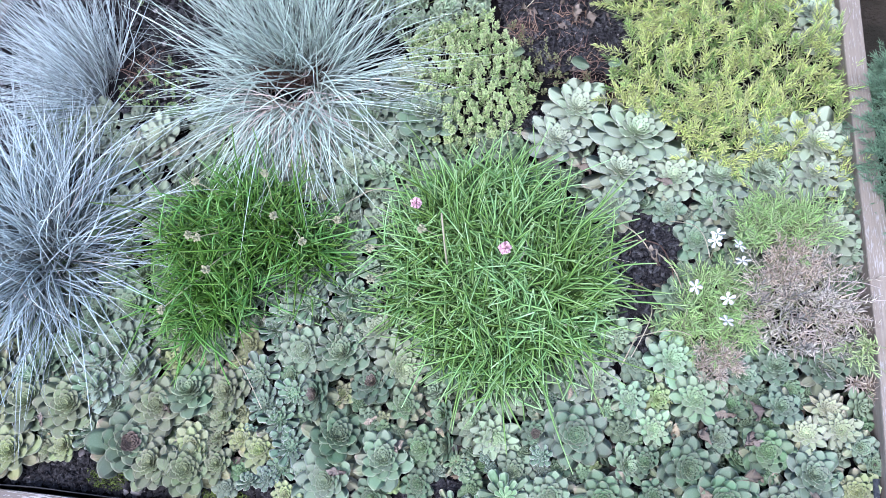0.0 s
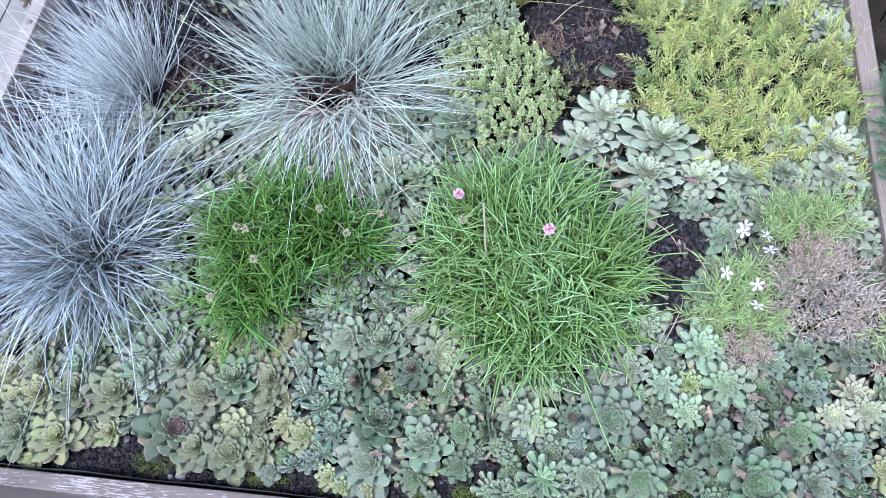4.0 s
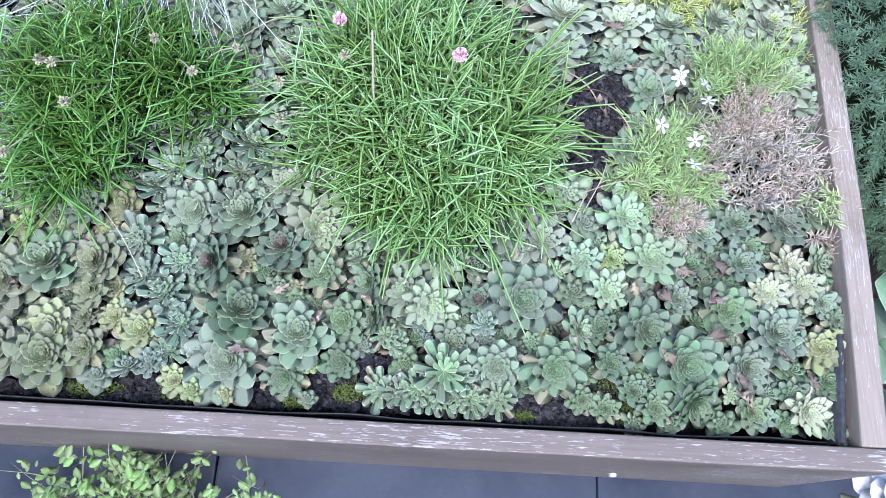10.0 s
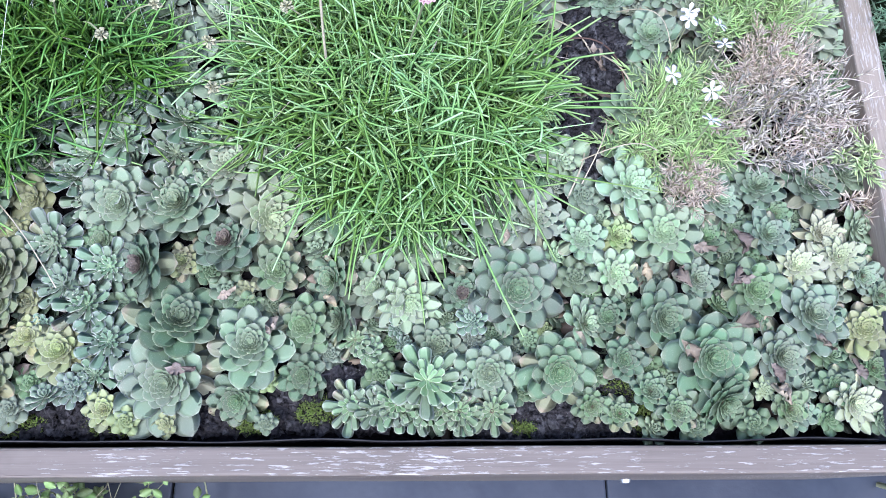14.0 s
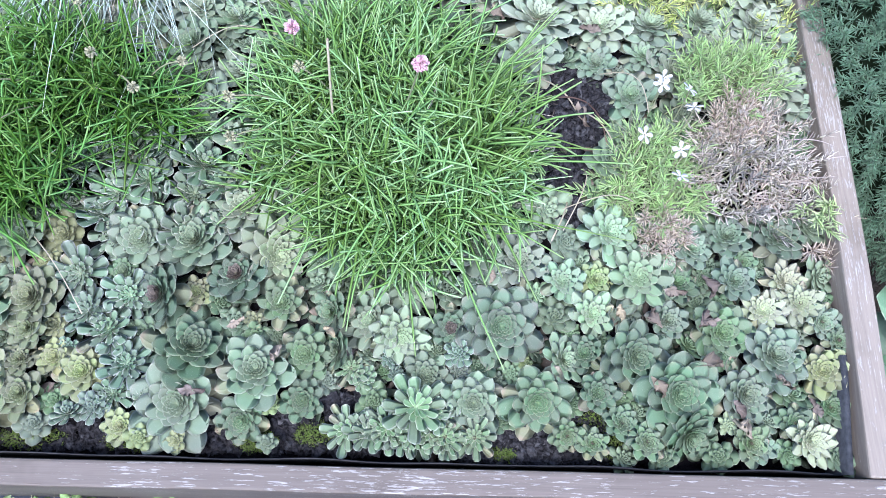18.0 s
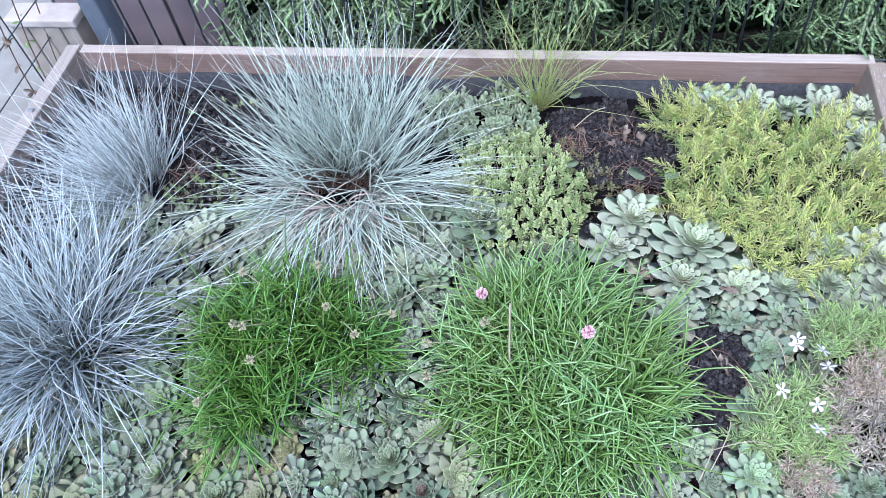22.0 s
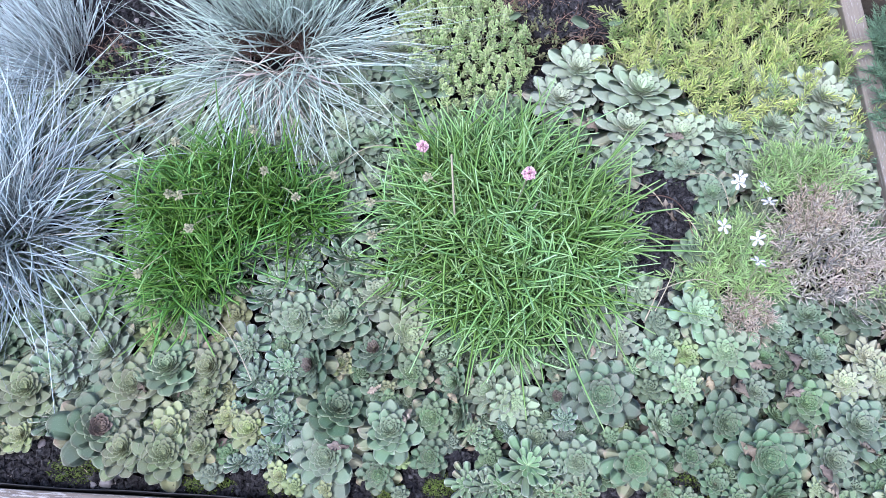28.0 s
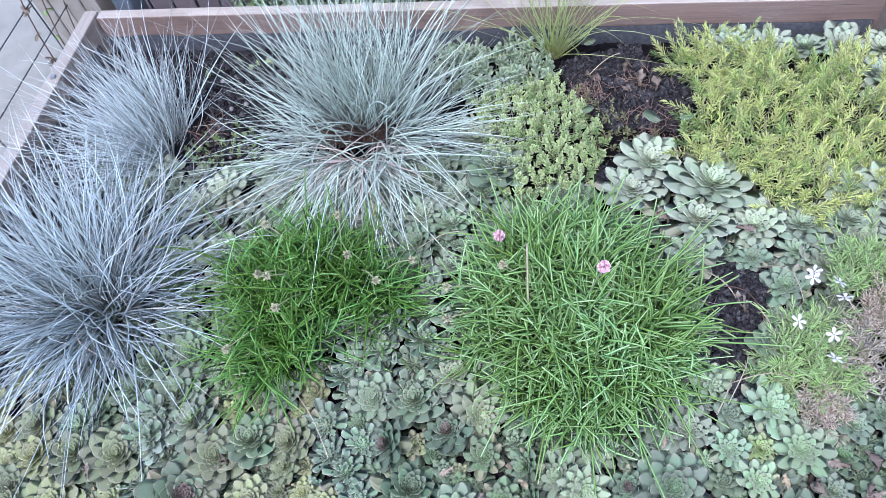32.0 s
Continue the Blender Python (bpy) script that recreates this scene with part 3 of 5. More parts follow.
for block in range(3):
    n = 260
    x = g.uniform(0.22 + 0.49 * block, 0.71 + 0.49 * block, n)
    z = g.uniform(-0.20, 0.42, n)
    y = 0.945 + g.uniform(0.0, 0.10, n) + 0.05 * np.abs(z - 0.1)
    d = np.stack([g.normal(0, 0.55, n), g.normal(-0.75, 0.3, n), g.normal(-0.15, 0.5, n)], 1)
    s = g.uniform(0.085, 0.15, n)
    m = frames(np.stack([x, y, z], 1), d, np.stack([g.normal(0, .3, n), g.normal(-.8, .3, n), np.ones(n)], 1), s, s, s)
    v = joined(*[scatter(sprays[k], m[k::3]) for k in range(3)])
    tagged(part("foliage", mesh("foliage", *v[:2], M_THUJA, v[2]), hedge), kind="stuff")
# Not a real stem: an added dark slab behind the sprays, as the hedge's inner shade.
part("stem", box("stem", (0.1, 1.16, GROUND), (2.0, 1.2, 0.45), M_SHADE_CORE, 0.01, 20, 0.02, 4), hedge, "plain dark core standing in for the shade inside")

# ---- the right: spruce shrub and broad leaves ----
def needle_shoots(tips, ways, length, needles, nlen, g, fan=0.75):
    """Shoots: needles all round a short stem."""
    n = len(tips)
    s = np.linspace(0.05, 1, needles)
    ways = ways / np.linalg.norm(ways, axis=1, keepdims=True)
    p = tips[:, None] + ways[:, None] * (length[:, None] * s[None])[..., None]
    az = (np.arange(needles) * 2.4)[None] + g.uniform(0, 6.28, (n, 1))
    ref = np.where(np.abs(ways[:, 2:3]) > 0.9, np.array([[1.0, 0, 0]]), np.array([[0, 0, 1.0]]))
    a = np.cross(ways, ref)
    a /= np.linalg.norm(a, axis=1, keepdims=True)
    b = np.cross(ways, a)
    out = a[:, None] * np.cos(az)[..., None] + b[:, None] * np.sin(az)[..., None]
    close = (fan * (1 - 0.75 * s**3))[None, :, None]
    d = ways[:, None] * (1 - close * 0.55) + out * close + g.normal(0, 0.12, (n, needles, 3))
    size = nlen * (1 - 0.35 * s[None]) * g.uniform(0.75, 1.2, (n, needles))
    size = size.ravel()
    return frames(p.reshape(-1, 3), d.reshape(-1, 3), np.repeat(ways, needles, 0) + 0.01, size, size, size)


shrub = thing("dwarf_spruce", pose(1.405, 0.435, GROUND), "dense dark green dwarf spruce beside the bed", "shrub")
g = np.random.default_rng(21)
n = 2700
az, el = g.uniform(1.3, 5.2, n), np.arcsin(g.uniform(-0.5, 1, n))
d = polar(az, el)
rad = 0.214 * (1 + 0.06 * np.sin(3 * az) * np.cos(2 * el) + g.normal(0, 0.03, n))
tips = d * rad[:, None] * np.array([0.92, 1.02, 0.90]) + np.array([0, 0, 0.165])
m = needle_shoots(tips, d + np.array([0, 0, 0.25]) + g.normal(0, 0.35, (n, 3)), g.uniform(0.018, 0.034, n), 24, 0.0115, g, 0.9)
v = scatter(leaf(0.13, 0.06, 0, 0.05, (0, 0.5, 1), (.8, 1, .1), 3), m)
tagged(part("foliage", mesh("foliage", *v[:2], M_SPRUCE, v[2]), shrub), kind="stuff")
# An added dark ball under the shoots, in place of the spruce's shaded inside.
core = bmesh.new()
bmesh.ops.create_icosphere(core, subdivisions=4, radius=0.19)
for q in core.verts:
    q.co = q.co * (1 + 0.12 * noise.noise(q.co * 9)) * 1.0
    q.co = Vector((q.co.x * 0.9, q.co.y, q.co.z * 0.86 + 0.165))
part("shade_core", from_bm("shade_core", core, M_SHADE_CORE, True), shrub, "plain dark core standing in for the shade inside")

broad = thing("broadleaf_plant", pose(1.30, 0.10, GROUND), "low plant with grey-green rounded leaves beside the bed", "plant")
BROAD_SHAPE = leaf(0.8, 0.02, 0.12, 0.1, (0, .2, .45, .7, .9, 1), (.15, .7, 1, .9, .5, .05))
BROAD = mesh("leaf", BROAD_SHAPE[0], BROAD_SHAPE[1], M_BROAD, BROAD_SHAPE[2])
for i in range(12):
    a = i * 2.4
    part("leaf", BROAD, broad, "", pose(0.03 * math.cos(a), 0.05 * math.sin(a), 0.06 + 0.008 * i, 12 + 4 * (i % 4), 0, math.degrees(a)) @ Matrix.Scale(0.055 + 0.008 * (i % 3), 4))

# ---- houseleeks ----
# per form: leaves that show singly, leaves in the heart, outer leaf width, shrink from leaf to leaf, height of rim and crown, thickness, cup, curl, spread
SHAPE = dict(hl=(36, 30, 0.58, 0.966, 0.13, 0.34, 0.035, 0.012, 0.04, 1.12), big=(34, 24, 0.50, 0.962, 0.14, 0.30, 0.03, 0.012, 0.04, 1.16), spiky=(38, 26, 0.47, 0.968, 0.15, 0.31, 0.035, 0.012, 0.05, 1.16),
             sax=(20, 12, 0.40, 0.950, 0.20, 0.36, 0.03, 0.02, 0.05, 1.36), jovi=(16, 10, 0.36, 0.952, 0.22, 0.38, 0.04, 0.02, 0.06, 1.50))
FORM = {k: "hl" for k in LEAVES} | dict(bigmint="big", bigblue="big", mint="big", pale="spiky", cream="spiky", violet="hl", sax="sax", jovi="jovi")
LABEL = dict(
    olive="dull olive-green houseleek rosette in the soil", yellow="yellowish green houseleek rosette in the soil", lime="small bright lime houseleek offset",
    green="fresh green houseleek rosette with tight leaves", grey="grey-green houseleek rosette with waxy leaves", teal="dark blue-green houseleek rosette",
    blue="blue-green houseleek rosette in the soil", frost="blue-green houseleek rosette with pale leaf edges", purple="grey houseleek rosette with a dry purple heart",
    violet="large blue-grey houseleek tinged violet", pale="pale green houseleek with pointed leaves", cream="cream-yellow houseleek with pointed leaves",
    mint="light mint-green open houseleek rosette", bigmint="loose pale mint rosette with broad fleshy leaves", bigblue="loose grey-blue rosette with broad fleshy leaves",
    dusty="dusty grey houseleek rosette with brownish tips", sax="small saxifrage rosette with white-edged leaves", jovi="light green saxifrage rosette with finger-like leaves")
ROSETTES, CORES, STEMS, CROWNS = {}, {}, {}, {}
prand = random.Random(4)
PLACED = []


LEAF_ROWS = (0, .22, .45, .64, .79, .89, .955, 1)
OUTLINE = dict(hl=(.58, .74, .93, 1, .92, .68, .35, .02), spiky=(.54, .72, .94, 1, .84, .55, .26, .02), big=(.44, .60, .86, 1, .97, .76, .42, .03),
               sax=(.52, .58, .72, .86, .98, 1, .80, .30), jovi=(.50, .60, .76, .90, 1, 1, .78, .30))


def leaf_spot(form, i):
    """Where leaf i of a rosette of radius 1 grows: turn, rise, length and width; the leaves shrink and rise towards the heart."""
    n0, n1, w, shrink, z0, z1 = SHAPE[form][:6]
    f = i / (n0 + n1 - 1)
    reach = shrink ** (i * (0.35 + 0.65 * min(1.0, i / 18)))
    low = 0.01 + 0.20 * f
    tip = z0 + (z1 - z0) * math.sqrt(1 - reach * reach)
    return f, low, i * 137.508, math.degrees(math.atan2(tip - low, reach)), math.hypot(tip - low, reach), w * reach ** 0.8


def leaf_data(kind):
    """Leaf meshes (fresh, withered, incurved) and a heart for a kind, made once."""
    if kind in ROSETTES:
        return ROSETTES[kind], CORES[kind]
    form = FORM[kind]
    n0, n1, w0, shrink, z0, z1, th, cup, curl, wide = SHAPE[form]
    prof, made = OUTLINE[form], []
    for k in range(3):
        v, f, uv = leaf(1.0, th, cup * (0.8, 1.0, 1.25)[k], curl * (0.6, 1.0, 1.5)[k], LEAF_ROWS, prof)
        v[:, 0] += 0.05 * (k - 1) * v[:, 1] ** 2
        v[:, 2] += 0.012 * np.sin(v[:, 0] * 9 + k) * v[:, 1]
        made.append(mesh("leaf", v, f, LEAF_MAT[kind], uv))
    v, f, uv = leaf(0.92, th, cup + 0.06, -0.06, LEAF_ROWS, prof)
    v[:, 2] += 0.05 * np.sin(v[:, 1] * 7) * v[:, 1]
    made.append(mesh("leaf", v, f, LEAF_OLD[kind], uv))
    for k in range(2):
        v, f, uv = leaf(1.0, th, cup * 1.5, curl + (0.06, 0.11)[k], LEAF_ROWS, prof)
        made.append(mesh("leaf", v, f, LEAF_MAT[kind], uv))
    tpl = leaf(1.0, th, cup * 1.6, curl + 0.12, LEAF_ROWS[::2] + (1,), prof[::2] + (.02,))
    mats = []
    for i in range(n0, n0 + n1):
        f, low, turn, el, length, w = leaf_spot(form, i)
        mats.append(np.array(pose(0, 0, low, 0, 0, turn) @ pose(0, 0, 0, el, 0, 0) @ Matrix.Diagonal((w, length, length, 1))))
    v, f, uv = scatter(tpl, np.array(mats))
    ROSETTES[kind], CORES[kind] = made, mesh("heart", v, f, M_CORE_DRY if kind == "purple" else LEAF_MAT[kind], uv)
    return made, CORES[kind]


def crown_data(kind):
    """All the leaves of a tiny rosette in one mesh, made once."""
    if kind not in CROWNS:
        form = FORM[kind]
        n0, n1, w0, shrink, z0, z1, th, cup, curl, wide = SHAPE[form]
        n, mats = n0 + n1, []
        for i in range(0, n, 2 if n > 40 else 1):
            f, low, turn, el, length, w = leaf_spot(form, i)
            mats.append(np.array(pose(0, 0, low, 0, 0, i * 137.508 / (2 if n > 40 else 1)) @ pose(0, 0, 0, el + prand.uniform(-3, 3), 0, 0) @ Matrix.Diagonal((w * 1.25, length, length, 1))))
        v, fa, uv = scatter(leaf(1.0, th, cup * 1.3, curl + 0.04, LEAF_ROWS[::2] + (1,), OUTLINE[form][::2] + (.02,), 4), np.array(mats))
        CROWNS[kind] = mesh("leaf_crown", v, fa, LEAF_MAT[kind], uv)
    return CROWNS[kind]


def stem_data():
    if not STEMS:
        v, f = [], []
        for z, r in ((-1.0, 0.30), (-0.4, 0.22), (0.1, 0.12), (0.16, 0.05)):
            v += [(r * math.cos(j * 1.0472), r * math.sin(j * 1.0472), z) for j in range(6)]
        for i in range(3):
            f += [(i * 6 + j, i * 6 + (j + 1) % 6, i * 6 + 6 + (j + 1) % 6, i * 6 + 6 + j) for j in range(6)]
        STEMS["stem"] = mesh("stem", v, f, M_DEAD, np.zeros((24, 2)))
    return STEMS["stem"]


def plant(kind, x, y, r, tilt, az):
    """A rosette of fleshy leaves: centre, radius, and by how much and where to it leans."""
    made, core = leaf_data(kind)
    form = FORM[kind]
    r *= SHAPE[form][9]
    y = max(y, 0.90 * r + 0.006)
    first = 0 if r > 0.030 or form in ("sax", "jovi") else 4
    z = max(float(soil_z(x, y)) + 0.012, -0.022 + 0.1 * min(r, 0.04)) if y < 0.66 else float(soil_z(x, y)) + 0.026
    z += prand.uniform(-0.003, 0.004)
    a = radians(az)
    lean = Matrix.Rotation(radians(tilt * (2.2 if kind == "sax" else 1)), 4, Vector((-math.sin(a), math.cos(a), 0)))
    name = "saxifrage" if kind in ("sax", "jovi") else "houseleek"
    ob = thing(name, Matrix.Translation((x, y, z)) @ lean @ Matrix.Rotation(prand.uniform(0, 6.28), 4, "Z") @ Matrix.Scale(r, 4), LABEL[kind], name,
               "saxifrages in the bed" if name == "saxifrage" else "houseleeks in the bed")
    PLACED.append((x, y, r))
    shade = prand.uniform(0.86, 1.12)
    tint = (shade * prand.uniform(0.95, 1.06), shade, shade * prand.uniform(0.94, 1.05))
    tiny = r < 0.0165
    if tiny:
        crown = tagged(part("leaf_crown", crown_data(kind), ob), kind="stuff")
        crown.color = (*tint, 1)
    for i in range(first, 0 if tiny else SHAPE[form][0]):
        f, low, turn, el, length, w = leaf_spot(form, i)
        old = i - first < 9 and prand.random() < (0.10 if form in ("sax", "jovi") else 0.24)
        k = 3 if old else prand.randrange(3) if f < 0.3 or form == "jovi" else 4 + prand.randrange(2)
        grow = prand.uniform(0.93, 1.06) if f > 0.12 else prand.uniform(0.90, 1.05)
        m = pose(0, 0, low, 0, 0, turn + prand.uniform(-4, 4)) @ pose(0, 0, 0, el - (9 if old else 0) + prand.uniform(-1.5, 1.5), prand.uniform(-3, 3), 0) @ Matrix.Diagonal((w * prand.uniform(0.93, 1.08), length * grow, length * grow, 1))
        grown = part("leaf", made[k], ob, "", m)
        grown.color = (tint[0] * (1 + 0.16 * f), tint[1] * (1 + 0.16 * f), tint[2] * (1 + 0.04 * f), 1)
    if tiny:
        return ob
    heart = tagged(part("heart", core, ob, "dry purplish heart" if kind == "purple" else ""), kind="stuff")
    heart.color = (tint[0] * 1.1, tint[1] * 1.12, tint[2], 1)
    part("stem", stem_data(), ob, "", Matrix.Diagonal((1, 1, max(0.5, (z - float(soil_z(x, y)) + 0.02) / r), 1)))
    return ob



# ---- grasses ----
def tuft(name, label, category, x, y, z, layers, group=""):
    """A clump of blades; each layer: part name, material, number, spread, length range, rise range, droop range, width, lean."""
    ob = thing(name, pose(x, y, z), label, category, group)
    for pname, mat, n, sx, sy, l0, l1, e0, e1, d0, d1, w, lean, az0, az1, dx, dy in layers:
        az = np.radians(rng.uniform(az0, az1, n))
        r = np.sqrt(rng.random(n))
        base = np.stack([dx + sx * r * np.cos(az), dy + sy * r * np.sin(az), np.full(n, -0.012)], 1)
        el = np.radians(rng.uniform(e0, e1, n))
        az2 = az + rng.normal(0, 0.9, n)
        way = polar(az2, el) + np.array([lean[0], lean[1], 0])
        v = blades(base, way, rng.uniform(l0, l1, n), rng.uniform(d0, d1, n), w * rng.uniform(0.55, 1.4, n), 9, 0.5, 0.45, 0.14)
        tagged(part(pname, mesh(pname, v[0], v[1], mat, v[2]), ob), kind="stuff")
    return ob


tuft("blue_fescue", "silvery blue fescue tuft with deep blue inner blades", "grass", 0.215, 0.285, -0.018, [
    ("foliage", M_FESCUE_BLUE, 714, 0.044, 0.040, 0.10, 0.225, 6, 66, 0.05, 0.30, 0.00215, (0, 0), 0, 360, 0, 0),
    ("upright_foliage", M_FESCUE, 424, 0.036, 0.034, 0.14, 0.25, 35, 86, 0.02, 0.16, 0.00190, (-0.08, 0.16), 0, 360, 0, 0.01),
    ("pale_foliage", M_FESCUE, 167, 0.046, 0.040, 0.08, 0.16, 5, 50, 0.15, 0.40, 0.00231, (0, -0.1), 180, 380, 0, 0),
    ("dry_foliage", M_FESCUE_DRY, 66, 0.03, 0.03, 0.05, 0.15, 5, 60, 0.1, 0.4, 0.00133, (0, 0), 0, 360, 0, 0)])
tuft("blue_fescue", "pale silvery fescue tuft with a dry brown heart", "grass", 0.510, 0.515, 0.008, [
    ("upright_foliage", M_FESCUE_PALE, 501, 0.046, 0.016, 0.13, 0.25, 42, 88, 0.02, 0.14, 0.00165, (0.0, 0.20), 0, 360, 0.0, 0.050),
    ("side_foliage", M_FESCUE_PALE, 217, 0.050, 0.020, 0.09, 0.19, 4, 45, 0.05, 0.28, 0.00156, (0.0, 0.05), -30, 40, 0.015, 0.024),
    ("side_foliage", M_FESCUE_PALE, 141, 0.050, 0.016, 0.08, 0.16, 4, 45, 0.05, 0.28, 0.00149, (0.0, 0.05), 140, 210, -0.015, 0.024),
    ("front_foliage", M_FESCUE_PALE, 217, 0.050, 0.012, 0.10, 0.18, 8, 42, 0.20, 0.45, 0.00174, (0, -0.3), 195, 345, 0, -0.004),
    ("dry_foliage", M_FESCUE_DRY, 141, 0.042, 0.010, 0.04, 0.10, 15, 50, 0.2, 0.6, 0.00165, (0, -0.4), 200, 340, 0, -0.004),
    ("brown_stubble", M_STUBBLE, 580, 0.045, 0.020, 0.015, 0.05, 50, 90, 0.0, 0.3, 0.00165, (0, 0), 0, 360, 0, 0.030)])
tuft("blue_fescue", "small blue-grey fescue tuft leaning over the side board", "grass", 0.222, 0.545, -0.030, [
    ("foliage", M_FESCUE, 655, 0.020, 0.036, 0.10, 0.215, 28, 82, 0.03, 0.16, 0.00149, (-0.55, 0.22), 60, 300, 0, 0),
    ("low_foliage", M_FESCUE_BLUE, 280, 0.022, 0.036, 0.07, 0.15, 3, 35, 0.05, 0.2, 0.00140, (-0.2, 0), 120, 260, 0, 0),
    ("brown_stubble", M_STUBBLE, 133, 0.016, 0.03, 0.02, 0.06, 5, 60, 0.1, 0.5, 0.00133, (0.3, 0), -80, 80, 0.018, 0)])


def thrift(label, mat, outline, high, n, width):
    """A cushion of narrow blunt leaves fanning from many crowns on a low mound."""
    q = np.array(outline)
    x, y = q.mean(0)
    ob = thing("thrift", pose(x, y, float(soil_z(x, y))), label, "thrift")
    d = np.hypot(*(q - (x, y)).T)[:, None]
    p = spread([tuple(c) for c in (x, y) + (q - (x, y)) * (1 - 0.030 / d)], 90, 0.0165, 17) - (x, y)
    crowns = len(p)
    cx, cy = p[:, 0], p[:, 1]
    edge = np.min(np.hypot(q[None, :, 0] - x - cx[:, None], q[None, :, 1] - y - cy[:, None]), 1)
    cz = high * (0.50 * np.sqrt(np.clip((edge - 0.015) / 0.085, 0.02, 1)) + rng.uniform(-0.08, 0.12, crowns))
    rim = np.clip(1 - (edge - 0.02) / 0.05, 0, 1)
    size, tone = rng.uniform(0.7, 1.15, crowns), rng.random(crowns)
    side = p / (np.hypot(cx, cy)[:, None] + 1e-6) * rim[:, None]
    # The lower, inner blades take the colour with the shade painted in.
    for pname, count, m, drop, l0, l1 in (("foliage", n, mat, 0.0, 0.028, 0.066), ("inner_foliage", n // 2, M_THRIFT_SHADED, 0.022, 0.026, 0.05)):
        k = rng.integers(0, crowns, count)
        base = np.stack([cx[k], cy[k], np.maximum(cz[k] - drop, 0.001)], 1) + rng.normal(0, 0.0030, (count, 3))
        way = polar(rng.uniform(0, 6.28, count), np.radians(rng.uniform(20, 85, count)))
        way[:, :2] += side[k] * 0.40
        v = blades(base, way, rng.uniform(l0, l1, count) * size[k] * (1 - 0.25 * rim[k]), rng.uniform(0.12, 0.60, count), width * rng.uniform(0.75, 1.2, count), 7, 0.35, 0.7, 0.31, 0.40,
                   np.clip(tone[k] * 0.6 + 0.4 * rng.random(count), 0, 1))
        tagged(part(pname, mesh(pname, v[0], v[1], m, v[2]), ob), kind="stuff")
    n2 = n // 40
    k = rng.integers(0, crowns, n2)
    base = np.stack([cx[k], cy[k], np.maximum(cz[k] - 0.01, 0.002)], 1)
    v = blades(base, polar(rng.uniform(0, 6.28, n2), np.radians(rng.uniform(0, 50, n2))), rng.uniform(0.03, 0.06, n2), rng.uniform(0.1, 0.4, n2), np.full(n2, 0.0013), 5)
    tagged(part("dry_foliage", mesh("dry_foliage", v[0], v[1], M_FESCUE_DRY, v[2]), ob, "straw-coloured withered blades"), kind="stuff")
    return ob


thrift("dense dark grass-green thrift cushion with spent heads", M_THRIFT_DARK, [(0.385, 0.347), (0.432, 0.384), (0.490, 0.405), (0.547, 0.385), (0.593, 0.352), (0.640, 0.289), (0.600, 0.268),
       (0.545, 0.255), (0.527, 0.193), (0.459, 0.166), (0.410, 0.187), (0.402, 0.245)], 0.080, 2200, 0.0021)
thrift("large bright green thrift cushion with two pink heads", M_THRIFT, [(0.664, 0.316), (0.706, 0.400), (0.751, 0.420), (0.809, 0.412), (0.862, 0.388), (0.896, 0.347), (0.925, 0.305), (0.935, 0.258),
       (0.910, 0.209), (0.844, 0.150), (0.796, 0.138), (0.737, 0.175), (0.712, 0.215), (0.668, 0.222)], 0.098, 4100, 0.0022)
tuft("tall_grass", "thin yellow-green tuft of grass at the back board", "grass", 0.752, 0.755, -0.045, [
    ("foliage", M_SEDGE, 95, 0.012, 0.010, 0.10, 0.30, 55, 88, 0.02, 0.25, 0.0011, (0.03, 0), 0, 360, 0, 0),
    ("arching_foliage", M_SEDGE, 26, 0.010, 0.010, 0.16, 0.26, 45, 75, 0.3, 0.6, 0.0011, (0, 0), 0, 360, 0, 0)])
tuft("grass_sprig", "short green sprig of grass at the front board", "grass", 0.250, 0.018, -0.045, [
    ("foliage", M_THRIFT, 40, 0.012, 0.006, 0.02, 0.045, 30, 85, 0.05, 0.3, 0.0010, (0, 0), 0, 360, 0, 0)])

# ---- flowers ----
def stalk(points, r, mat):
    """A thin bent stalk through points."""
    p = np.array(points, float)
    v, f, uv = [], [], []
    for i, q in enumerate(p):
        for j in range(5):
            a = j * 1.2566
            v.append(q + r * np.array([math.cos(a), math.sin(a), 0.2 * math.sin(a)]))
            uv.append((0.5, i / (len(p) - 1)))
    for i in range(len(p) - 1):
        f += [(i * 5 + j, i * 5 + (j + 1) % 5, i * 5 + 5 + (j + 1) % 5, i * 5 + 5 + j) for j in range(5)]
    return mesh("stalk", v, f, mat, uv)


def bend(p, q, sag, n=7):
    p, q = np.array(p, float), np.array(q, float)
    return [p + (q - p) * t + np.array([0.3 * sag, 0.2 * sag, sag]) * math.sin(math.pi * t) for t in np.linspace(0, 1, n)]


PETAL = leaf(0.8, 0.03, 0.1, -0.1, (0, .3, .6, .85, 1), (.25, .6, 1, .95, .4))


def pink_head(x, y, z, bx, by, r=0.0058):
    ob = thing("thrift_flower", pose(x, y, z), "round pink thrift flower head on a thin stalk", "flower", "thrift flowers")
    n = 110
    k = np.arange(n)
    el = np.arcsin(np.clip(-0.6 + 1.6 * (k + 0.5) / n, -1, 1))
    d = polar(k * 2.39996, el)
    s = r * 0.62 * rng.uniform(0.7, 1.2, n)
    up = rng.normal(0, 1, (n, 3))
    v = scatter(PETAL, frames(d * r * 0.42, d + rng.normal(0, 0.45, (n, 3)), up, s, s, s))
    part("head", mesh("head", *v[:2], M_PINK, v[2]), ob, "pink papery petals")
    part("stalk", stalk([np.array(p) - (x, y, z) for p in bend((bx, by, float(soil_z(bx, by))), (x, y, z), 0.012)], 0.0008, M_STALK), ob)


